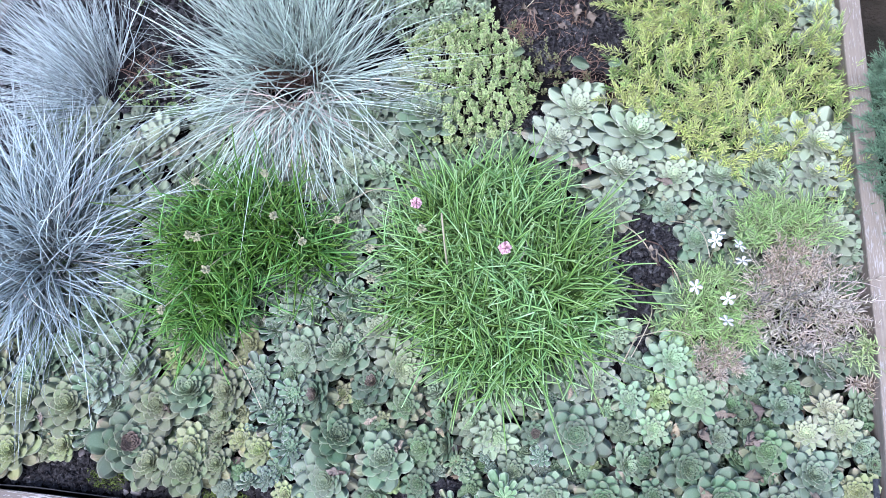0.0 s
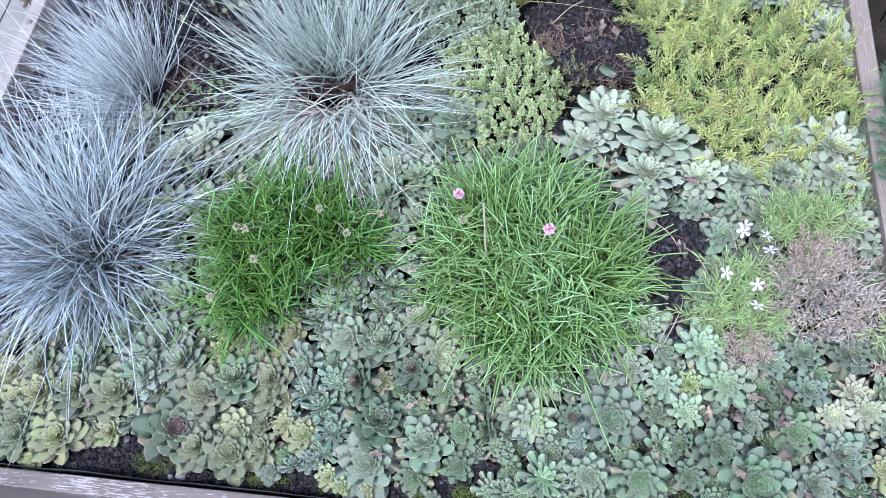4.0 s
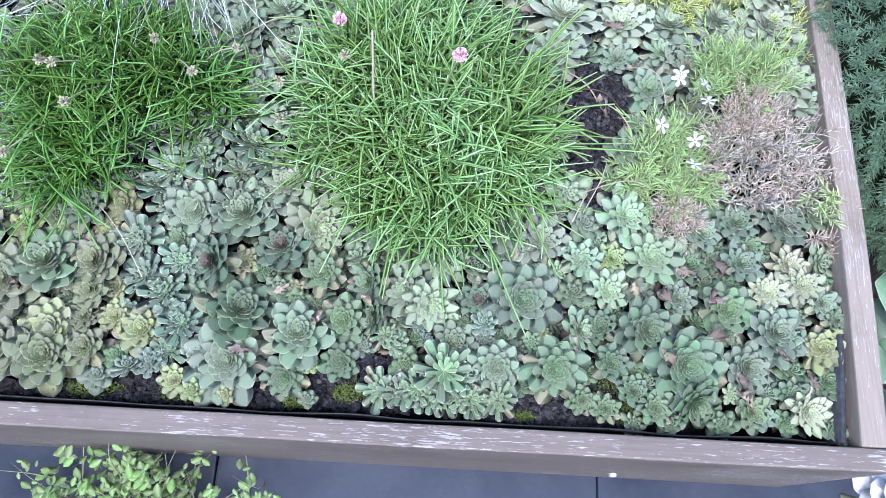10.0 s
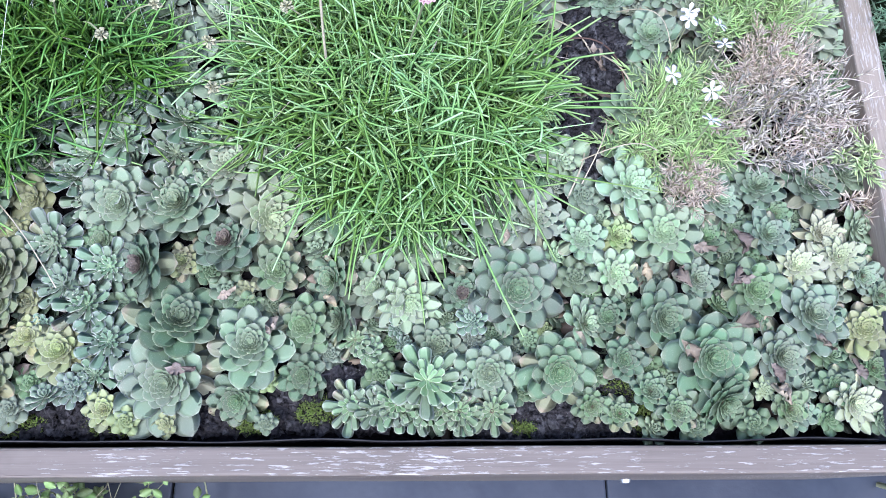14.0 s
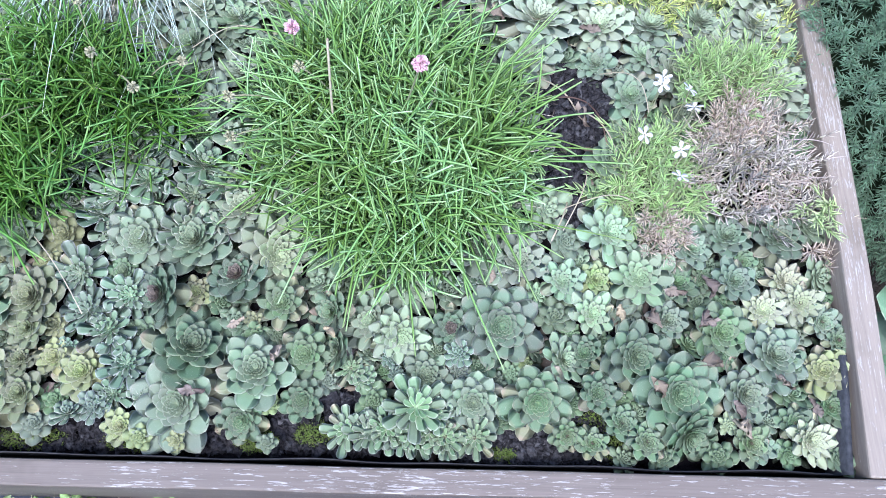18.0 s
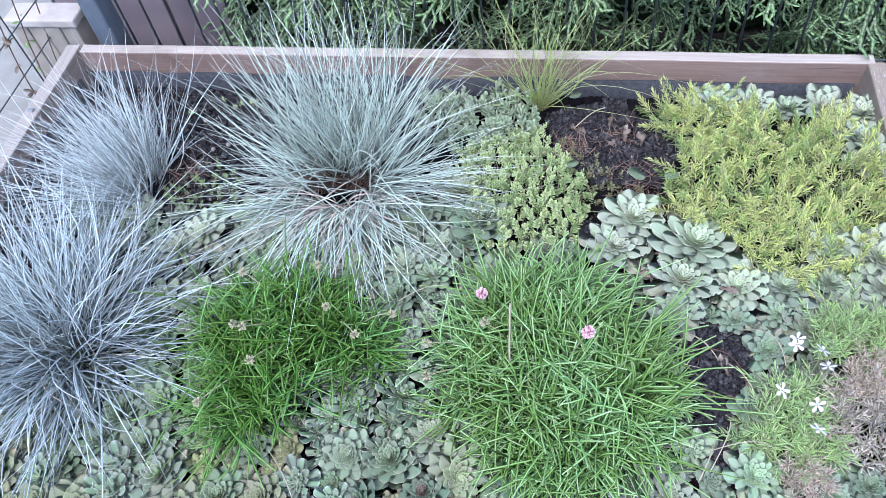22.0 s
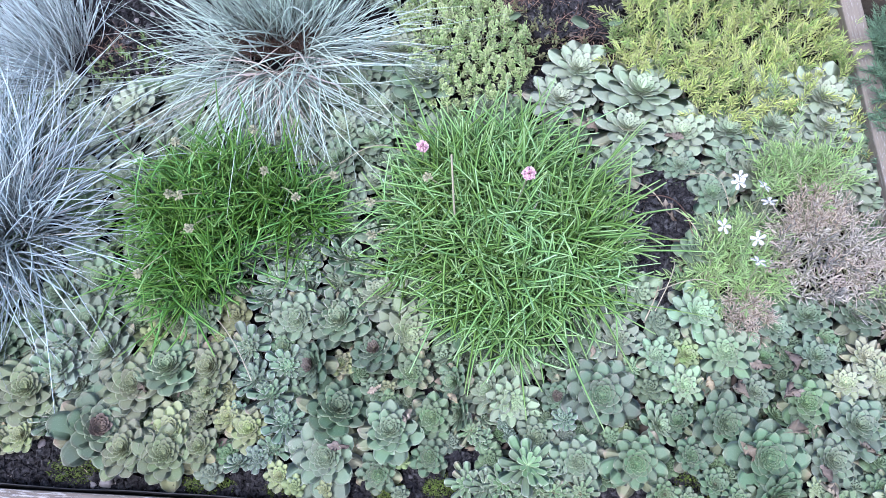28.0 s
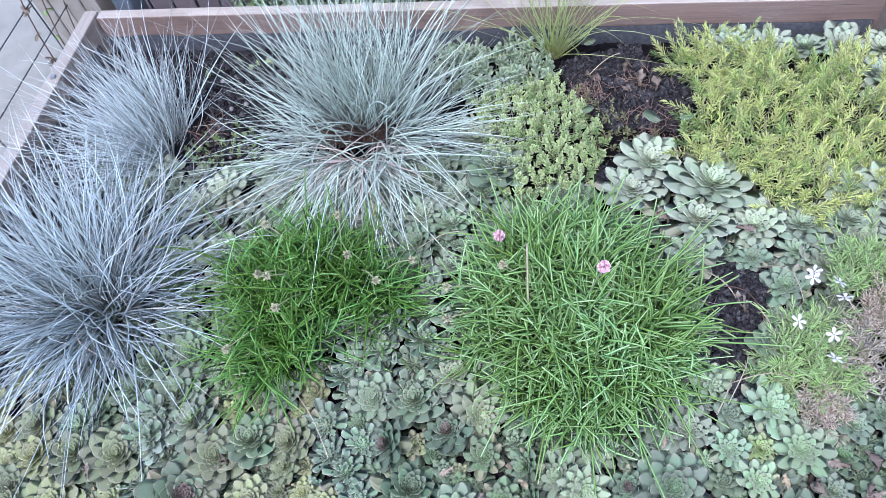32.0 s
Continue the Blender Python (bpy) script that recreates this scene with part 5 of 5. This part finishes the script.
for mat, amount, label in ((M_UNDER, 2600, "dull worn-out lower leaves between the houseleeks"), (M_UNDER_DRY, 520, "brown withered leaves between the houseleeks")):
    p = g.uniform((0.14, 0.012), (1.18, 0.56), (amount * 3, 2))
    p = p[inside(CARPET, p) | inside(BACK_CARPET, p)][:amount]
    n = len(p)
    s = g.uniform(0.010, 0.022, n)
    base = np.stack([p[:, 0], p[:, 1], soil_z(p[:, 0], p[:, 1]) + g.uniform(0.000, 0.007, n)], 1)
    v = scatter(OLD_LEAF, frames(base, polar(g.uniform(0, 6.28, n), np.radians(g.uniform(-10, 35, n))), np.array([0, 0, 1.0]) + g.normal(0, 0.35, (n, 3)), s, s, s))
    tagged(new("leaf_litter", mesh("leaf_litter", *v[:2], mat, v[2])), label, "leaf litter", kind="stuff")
lumps = []
for k, poly in enumerate(PATCHES[:4]):
    p = g.uniform(np.min(poly, 0), np.max(poly, 0), ((520, 620, 300, 260)[k], 2))
    p = p[inside(poly, p)]
    s = 0.0022 + 0.0055 * g.random(len(p)) ** 2.5
    base = np.stack([p[:, 0], p[:, 1], soil_top(p[:, 0], p[:, 1]) + s * 0.25], 1)
    lumps.append(scatter(lump(M_CLOD, "clod", k + 3, 2, 0.9), frames(base, g.normal(0, 1, (len(p), 3)), g.normal(0, 1, (len(p), 3)), s, s * g.uniform(0.7, 1.3, len(p)), s * 0.8)))
v = joined(*lumps)
tagged(new("soil_clods", mesh("soil_clods", *v[:2], M_CLOD, v[2], False)), "rough dark lumps of potting soil", "soil", kind="stuff")
for i in range(18):
    x, y = ((0.945 + 0.05 * g.random(), 0.22 + 0.15 * g.random()) if i < 8 else (0.80 + 0.12 * g.random(), 0.54 + 0.16 * g.random()))
    c = 0
    t = new("dead_leaf", DEADS[i % 3][c])
    t.matrix_basis = pose(x, y, float(soil_z(x, y)) + 0.008, g.uniform(-20, 35), g.uniform(-40, 40), g.uniform(0, 360)) @ Matrix.Scale(g.uniform(0.012, 0.024), 4)
    tagged(t, "curled brown dead leaf on the bare soil", "dead leaf", "dead leaves on the bed")
for i in range(9):
    x, y = (0.95 + 0.05 * g.random(), 0.23 + 0.14 * g.random()) if i < 6 else (0.79 + 0.1 * g.random(), 0.58 + 0.12 * g.random())
    a, l = g.uniform(0, 6.28), g.uniform(0.03, 0.06)
    z = float(soil_z(x, y)) + 0.008
    t = thing("dry_tendril", pose(0, 0, 0), "thin dry twig lying on the bare soil", "stem", "dry tendrils")
    part("stem", stalk(bend((x, y, z), (x + l * math.cos(a), y + l * math.sin(a), z + 0.006), 0.008, 9), 0.0008, M_STRAWSTEM if i % 2 else M_STUBBLE), t)

# ---- in front of the bed ----
def weed(x, y, n, spreads, high, seed, label):
    g = np.random.default_rng(seed)
    ob = thing("weed", pose(x, y, GROUND + 0.005), label, "weed")
    az, el = g.uniform(0, 6.28, n), np.radians(g.uniform(35, 85, n))
    l = g.uniform(0.5, 1.0, n) * high
    base = np.stack([g.normal(0, spreads * 0.35, n), g.normal(0, spreads * 0.2, n), np.zeros(n)], 1)
    v = blades(base, polar(az, el), l, g.uniform(0, 0.25, n), np.full(n, 0.002), 6)
    tagged(part("stem_tangle", mesh("stem_tangle", *v[:2], M_STALK, v[2]), ob), kind="stuff")
    k = g.integers(0, n, n * 9)
    s = g.uniform(0.35, 1.0, n * 9)
    w = polar(az, el)
    p = base[k] + w[k] * (l[k] * s)[:, None]
    size = g.uniform(0.006, 0.015, n * 9)
    m = frames(p, polar(g.uniform(0, 6.28, n * 9), np.radians(g.uniform(-10, 40, n * 9))), (0, 0, 1), size, size, size)
    v = scatter(leaf(0.62, 0.02, 0.15, -0.1, (0, .3, .6, .85, 1), (.15, .85, 1, .6, .05), 4), m)
    tagged(part("foliage", mesh("foliage", *v[:2], M_WEED, v[2]), ob), kind="stuff")


weed(0.505, -0.075, 85, 0.13, 0.15, 61, "tangled light green weed on the sheet before the bed")
creeper = thing("creeper", pose(-0.066, 0.70, GROUND + 0.014), "thin creeper with small pale leaves twined on the side fence", "creeper")
h = np.random.default_rng(65)
for k in range(3):
    line = [(0.010 * math.sin(5 * t + k) - 0.004, 0.05 * k + 0.10 * t + 0.008 * math.sin(9 * t + k), 0.42 * t) for t in np.linspace(0, 1, 12)]
    part("stem", stalk(line, 0.0011, M_STUBBLE), creeper)
    at = np.array(line)[h.integers(1, 12, 34)] + h.normal(0, 0.004, (34, 3))
    size = h.uniform(0.006, 0.015, 34)
    v = scatter(OLD_LEAF, frames(at, polar(h.uniform(0, 6.28, 34), np.radians(h.uniform(-40, 40, 34))), (0, 0, 1), size * 1.5, size, size))
    tagged(part("foliage", mesh("foliage", *v[:2], M_WEED if k else M_UNDER_DRY, v[2]), creeper), kind="stuff")
weed(0.645, -0.05, 3, 0.03, 0.17, 62, "single weed stalk before the front board")
blossom = thing("white_blossom", pose(1.275, -0.035, -0.13), "large white double blossom at the bed's corner", "flower")
for i in range(30):
    part("petal", PETAL_DATA, blossom, "", pose(0, 0, 0.001 * i, 10 + 2.4 * i, 0, 137.5 * i) @ Matrix.Scale(0.045 - 0.0008 * i, 4))
part("stalk", stalk([(0, 0, 0), (0.01, 0.0, -0.05), (0.01, 0.01, -0.105)], 0.003, M_STALK), blossom)

# ---- the rosettes of the bed ----
plant("green", 1.131, 0.006, 0.013, 9, 267)
plant("lime", 0.611, 0.008, 0.012, 12, 339)
plant("green", 1.098, 0.009, 0.020, 11, 332)
plant("jovi", 0.852, 0.009, 0.014, 2, 168)
plant("yellow", 0.640, 0.010, 0.010, 13, 234)
plant("jovi", 0.817, 0.011, 0.013, 13, 41)
plant("green", 0.970, 0.012, 0.016, 8, 89)
plant("jovi", 0.876, 0.012, 0.014, 9, 207)
plant("green", 0.711, 0.016, 0.009, 2, 78)
plant("green", 1.014, 0.018, 0.019, 5, 330)
plant("jovi", 0.791, 0.019, 0.015, 11, 57)
plant("jovi", 0.854, 0.020, 0.012, 12, 50)
plant("cream", 1.149, 0.023, 0.024, 15, 300)
plant("grey", 1.106, 0.024, 0.018, 9, 46)
plant("yellow", 0.595, 0.026, 0.017, 2, 314)
plant("teal", 1.049, 0.027, 0.027, 45, 300)
plant("jovi", 0.839, 0.028, 0.015, 5, 78)
plant("jovi", 0.828, 0.028, 0.015, 14, 314)
plant("green", 0.950, 0.029, 0.016, 20, 270)
plant("olive", 0.210, 0.029, 0.031, 5, 346)
plant("jovi", 0.773, 0.029, 0.015, 8, 244)
plant("grey", 0.638, 0.030, 0.040, 12, 270)
plant("jovi", 0.805, 0.030, 0.015, 4, 339)
plant("olive", 0.478, 0.031, 0.034, 10, 348)
plant("sax", 0.553, 0.034, 0.011, 13, 108)
plant("teal", 0.689, 0.035, 0.023, 25, 270)
plant("green", 0.995, 0.039, 0.018, 6, 60)
plant("yellow", 0.264, 0.040, 0.034, 4, 23)
plant("cream", 1.084, 0.041, 0.010, 6, 217)
plant("sax", 0.571, 0.041, 0.012, 2, 244)
plant("jovi", 0.843, 0.042, 0.014, 6, 112)
plant("green", 1.139, 0.043, 0.018, 12, 173)
plant("olive", 0.438, 0.043, 0.032, 6, 173)
plant("jovi", 0.827, 0.046, 0.021, 10, 21)
plant("lime", 0.711, 0.047, 0.010, 14, 8)
plant("olive", 0.304, 0.047, 0.019, 11, 304)
plant("olive", 0.511, 0.050, 0.023, 2, 284)
plant("teal", 0.736, 0.052, 0.021, 15, 270)
plant("yellow", 0.327, 0.052, 0.022, 6, 208)
plant("sax", 0.584, 0.052, 0.016, 2, 17)
plant("grey", 0.874, 0.053, 0.027, 12, 270)
plant("sax", 0.612, 0.053, 0.012, 4, 344)
plant("teal", 0.926, 0.055, 0.031, 20, 270)
plant("olive", 0.247, 0.055, 0.027, 4, 272)
plant("olive", 0.207, 0.055, 0.028, 13, 339)
plant("green", 1.171, 0.057, 0.019, 6, 128)
plant("purple", 0.405, 0.062, 0.043, 30, 0)
plant("teal", 0.976, 0.063, 0.020, 8, 279)
plant("teal", 1.042, 0.065, 0.039, 15, 280)
plant("yellow", 0.479, 0.065, 0.030, 3, 269)
plant("grey", 1.100, 0.067, 0.028, 12, 309)
plant("yellow", 0.557, 0.069, 0.025, 2, 340)
plant("green", 0.339, 0.069, 0.023, 3, 123)
plant("jovi", 0.784, 0.070, 0.009, 9, 331)
plant("green", 0.894, 0.071, 0.009, 6, 333)
plant("sax", 0.357, 0.071, 0.022, 9, 112)
plant("frost", 0.697, 0.072, 0.033, 6, 64)
plant("grey", 0.835, 0.073, 0.024, 3, 54)
plant("sax", 0.810, 0.074, 0.006, 10, 359)
plant("sax", 0.593, 0.075, 0.020, 4, 17)
plant("sax", 0.623, 0.076, 0.015, 14, 192)
plant("olive", 0.507, 0.077, 0.016, 7, 85)
plant("sax", 0.862, 0.078, 0.008, 9, 297)
plant("jovi", 0.774, 0.078, 0.012, 7, 152)
plant("yellow", 0.533, 0.080, 0.018, 3, 330)
plant("yellow", 0.196, 0.081, 0.027, 2, 178)
plant("lime", 0.917, 0.087, 0.007, 12, 47)
plant("yellow", 1.169, 0.087, 0.024, 20, 180)
plant("sax", 0.805, 0.088, 0.008, 11, 342)
plant("green", 0.735, 0.089, 0.026, 10, 270)
plant("sax", 0.542, 0.089, 0.008, 10, 284)
plant("teal", 0.642, 0.090, 0.038, 20, 40)
plant("mint", 0.947, 0.090, 0.024, 30, 0)
plant("yellow", 0.223, 0.090, 0.033, 3, 156)
plant("teal", 0.764, 0.091, 0.022, 50, 180)
plant("teal", 1.143, 0.091, 0.017, 4, 304)
plant("sax", 0.862, 0.092, 0.011, 6, 163)
plant("teal", 1.008, 0.094, 0.032, 14, 307)
plant("teal", 0.968, 0.095, 0.020, 14, 163)
plant("green", 1.085, 0.096, 0.013, 8, 263)
plant("olive", 0.268, 0.097, 0.044, 8, 105)
plant("grey", 1.128, 0.098, 0.030, 7, 53)
plant("olive", 0.319, 0.098, 0.038, 7, 356)
plant("olive", 0.510, 0.102, 0.020, 14, 226)
plant("grey", 0.372, 0.102, 0.021, 8, 122)
plant("sax", 0.575, 0.102, 0.021, 3, 98)
plant("pale", 0.811, 0.107, 0.027, 25, 290)
plant("olive", 0.431, 0.107, 0.039, 11, 312)
plant("grey", 1.185, 0.114, 0.016, 6, 283)
plant("yellow", 0.691, 0.115, 0.009, 11, 250)
plant("purple", 0.855, 0.115, 0.021, 15, 270)
plant("sax", 0.346, 0.117, 0.025, 10, 273)
plant("bigblue", 0.790, 0.118, 0.029, 25, 200)
plant("violet", 0.896, 0.118, 0.038, 15, 290)
plant("green", 1.085, 0.118, 0.028, 6, 254)
plant("sax", 0.556, 0.118, 0.020, 5, 175)
plant("blue", 0.465, 0.123, 0.039, 15, 90)
plant("teal", 0.757, 0.124, 0.023, 35, 200)
plant("olive", 0.209, 0.124, 0.031, 11, 249)
plant("dusty", 1.039, 0.126, 0.020, 6, 340)
plant("olive", 0.509, 0.128, 0.032, 10, 209)
plant("bigmint", 0.350, 0.128, 0.036, 2, 197)
plant("sax", 0.261, 0.128, 0.023, 5, 242)
plant("green", 0.713, 0.130, 0.024, 8, 294)
plant("grey", 1.173, 0.130, 0.020, 10, 287)
plant("mint", 0.975, 0.131, 0.023, 11, 298)
plant("sax", 0.587, 0.133, 0.019, 6, 303)
plant("purple", 0.615, 0.134, 0.030, 35, 200)
plant("yellow", 0.437, 0.134, 0.014, 12, 248)
plant("yellow", 0.640, 0.137, 0.016, 14, 344)
plant("cream", 1.124, 0.139, 0.024, 8, 191)
plant("dusty", 0.396, 0.142, 0.039, 13, 172)
plant("sax", 0.349, 0.142, 0.029, 10, 259)
plant("green", 0.271, 0.143, 0.030, 11, 62)
plant("cream", 1.156, 0.145, 0.022, 11, 209)
plant("purple", 0.675, 0.151, 0.028, 10, 151)
plant("pale", 0.819, 0.151, 0.030, 35, 300)
plant("sax", 0.544, 0.151, 0.021, 9, 279)
plant("green", 0.580, 0.152, 0.019, 10, 259)
plant("sax", 0.868, 0.154, 0.009, 2, 58)
plant("mint", 0.950, 0.158, 0.022, 7, 234)
plant("lime", 0.979, 0.161, 0.019, 10, 15)
plant("green", 1.051, 0.161, 0.022, 8, 81)
plant("grey", 1.100, 0.163, 0.023, 3, 48)
plant("sax", 0.873, 0.163, 0.011, 6, 65)
plant("sax", 0.353, 0.163, 0.022, 8, 137)
plant("mint", 1.018, 0.165, 0.032, 9, 212)
plant("cream", 1.145, 0.165, 0.023, 5, 325)
plant("green", 1.076, 0.167, 0.015, 2, 146)
plant("sax", 0.888, 0.168, 0.012, 5, 148)
plant("blue", 0.366, 0.172, 0.037, 3, 299)
plant("pale", 0.703, 0.174, 0.038, 35, 320)
plant("bigblue", 0.912, 0.174, 0.028, 6, 13)
plant("grey", 0.309, 0.175, 0.032, 9, 122)
plant("blue", 0.490, 0.177, 0.024, 9, 345)
plant("blue", 0.637, 0.180, 0.036, 12, 151)
plant("dusty", 0.592, 0.181, 0.032, 15, 270)
plant("green", 1.113, 0.184, 0.015, 12, 231)
plant("bigblue", 0.878, 0.186, 0.035, 6, 51)
plant("sax", 0.571, 0.186, 0.023, 9, 203)
plant("sax", 0.627, 0.189, 0.023, 13, 348)
plant("sax", 0.596, 0.190, 0.020, 9, 126)
plant("grey", 1.064, 0.193, 0.025, 13, 0)
plant("sax", 0.553, 0.201, 0.019, 9, 51)
plant("sax", 0.661, 0.203, 0.022, 5, 105)
plant("grey", 1.100, 0.205, 0.026, 14, 137)
plant("mint", 0.993, 0.206, 0.031, 14, 329)
plant("violet", 1.146, 0.206, 0.029, 9, 94)
plant("blue", 0.325, 0.206, 0.035, 14, 179)
plant("bigblue", 0.674, 0.211, 0.034, 7, 115)
plant("sax", 0.602, 0.213, 0.019, 14, 177)
plant("blue", 0.706, 0.216, 0.032, 5, 172)
plant("blue", 0.366, 0.220, 0.031, 11, 298)
plant("sax", 0.565, 0.222, 0.024, 2, 192)
plant("sax", 0.629, 0.224, 0.022, 5, 337)
plant("sax", 0.652, 0.231, 0.020, 11, 88)
plant("sax", 0.589, 0.233, 0.022, 5, 56)
plant("sax", 0.527, 0.243, 0.021, 9, 171)
plant("sax", 0.634, 0.248, 0.023, 11, 43)
plant("sax", 0.549, 0.254, 0.024, 11, 108)
plant("sax", 0.574, 0.258, 0.023, 8, 121)
plant("sax", 0.602, 0.266, 0.020, 6, 191)
plant("bigmint", 1.181, 0.343, 0.028, 8, 130)
plant("grey", 1.021, 0.344, 0.028, 11, 213)
plant("bigmint", 1.165, 0.363, 0.033, 2, 91)
plant("bigblue", 1.064, 0.374, 0.033, 7, 330)
plant("grey", 0.610, 0.375, 0.030, 13, 196)
plant("green", 0.677, 0.377, 0.021, 2, 280)
plant("bigblue", 0.925, 0.381, 0.031, 7, 207)
plant("grey", 0.990, 0.381, 0.022, 10, 228)
plant("blue", 0.566, 0.388, 0.025, 8, 328)
plant("mint", 1.038, 0.391, 0.026, 7, 141)
plant("mint", 0.646, 0.407, 0.029, 12, 71)
plant("bigblue", 1.104, 0.409, 0.035, 6, 299)
plant("bigblue", 0.610, 0.417, 0.029, 3, 301)
plant("mint", 1.187, 0.419, 0.020, 10, 156)
plant("bigblue", 0.552, 0.421, 0.028, 5, 281)
plant("bigmint", 0.933, 0.424, 0.045, 13, 51)
plant("bigmint", 0.997, 0.425, 0.036, 8, 198)
plant("bigblue", 1.048, 0.428, 0.038, 8, 119)
plant("bigblue", 0.314, 0.430, 0.032, 4, 211)
plant("bigblue", 1.096, 0.435, 0.035, 12, 25)
plant("bigmint", 1.153, 0.437, 0.038, 5, 295)
plant("bigmint", 0.342, 0.452, 0.032, 12, 239)
plant("bigblue", 0.653, 0.455, 0.032, 2, 260)
plant("grey", 0.681, 0.457, 0.031, 14, 359)
plant("bigmint", 0.857, 0.465, 0.041, 10, 18)
plant("bigblue", 0.565, 0.466, 0.029, 12, 79)
plant("bigmint", 1.153, 0.473, 0.044, 10, 343)
plant("bigmint", 0.951, 0.478, 0.057, 11, 48)
plant("bigmint", 1.108, 0.480, 0.039, 6, 330)
plant("grey", 0.620, 0.484, 0.042, 4, 220)
plant("grey", 0.695, 0.493, 0.046, 7, 58)
plant("bigmint", 0.880, 0.510, 0.042, 9, 16)
plant("bigblue", 0.571, 0.514, 0.033, 3, 137)
plant("bigblue", 0.663, 0.544, 0.041, 3, 21)
plant("bigblue", 1.177, 0.634, 0.037, 9, 267)
plant("bigmint", 1.165, 0.662, 0.037, 13, 48)
plant("bigmint", 1.045, 0.696, 0.022, 7, 113)
plant("bigmint", 1.185, 0.725, 0.035, 9, 176)
plant("bigmint", 1.092, 0.738, 0.031, 13, 135)
plant("bigmint", 1.138, 0.739, 0.039, 3, 251)
plant("bigmint", 0.995, 0.744, 0.036, 4, 227)
plant("bigmint", 1.046, 0.746, 0.031, 8, 328)

# small offsets in the gaps of the carpet, the widest gaps first
g = np.random.default_rng(71)
BARE = PATCHES[:6] + [YELLOW, LIME, PHLOX, DRY]
CUSHIONS = ((0.49, 0.32, 0.09, 0.08), (0.80, 0.285, 0.11, 0.10), (0.51, 0.52, 0.09, 0.05), (0.67, 0.70, 0.11, 0.08))
free = g.uniform((0.14, 0.012), (1.18, 0.50), (14000, 2))
for q in BARE:
    free = free[~inside(q, free)]
for a, b, c, d in CUSHIONS:
    free = free[((free[:, 0] - a) / c) ** 2 + ((free[:, 1] - b) / d) ** 2 > 1]
near = np.full(len(free), 1.0)
for a, b, r in PLACED:
    near = np.minimum(near, np.hypot(free[:, 0] - a, free[:, 1] - b) - 0.72 * r)
for count in range(296):
    best = int(np.argmax(near))
    if near[best] < 0.0030:
        break
    x, y = (float(c) for c in free[best])
    r = float(np.clip(near[best] + 0.010, 0.012, 0.030))
    near = np.minimum(near, np.hypot(free[:, 0] - x, free[:, 1] - y) - 0.72 * r)
    k = ("green", "olive", "yellow", "grey")[int(g.integers(0, 4))] if x < 0.62 else ("green", "grey", "teal", "mint")[int(g.integers(0, 4))]
    if y > 0.2:
        k = ("grey", "bigblue", "green")[int(g.integers(0, 3))]
    z = max(float(soil_z(x, y)) + 0.008, -0.026 + 0.1 * r) + g.uniform(-0.004, 0.002)
    ob = thing("houseleek_offset", pose(x, y, z, g.normal(0, 12), g.normal(0, 12), g.uniform(0, 360)) @ Matrix.Scale(r, 4),
               "small crowded %s offset between the larger rosettes" % {"grey": "grey-green", "bigblue": "blue-grey", "mint": "mint-green", "teal": "blue-green"}.get(k, k), "houseleek", "houseleek offsets")
    crown = tagged(part("leaf_crown", crown_data(k), ob), kind="stuff")
    crown.color = (*(g.uniform(0.85, 1.12) * np.array([1.0, 1.0, g.uniform(0.9, 1.0)])), 1)
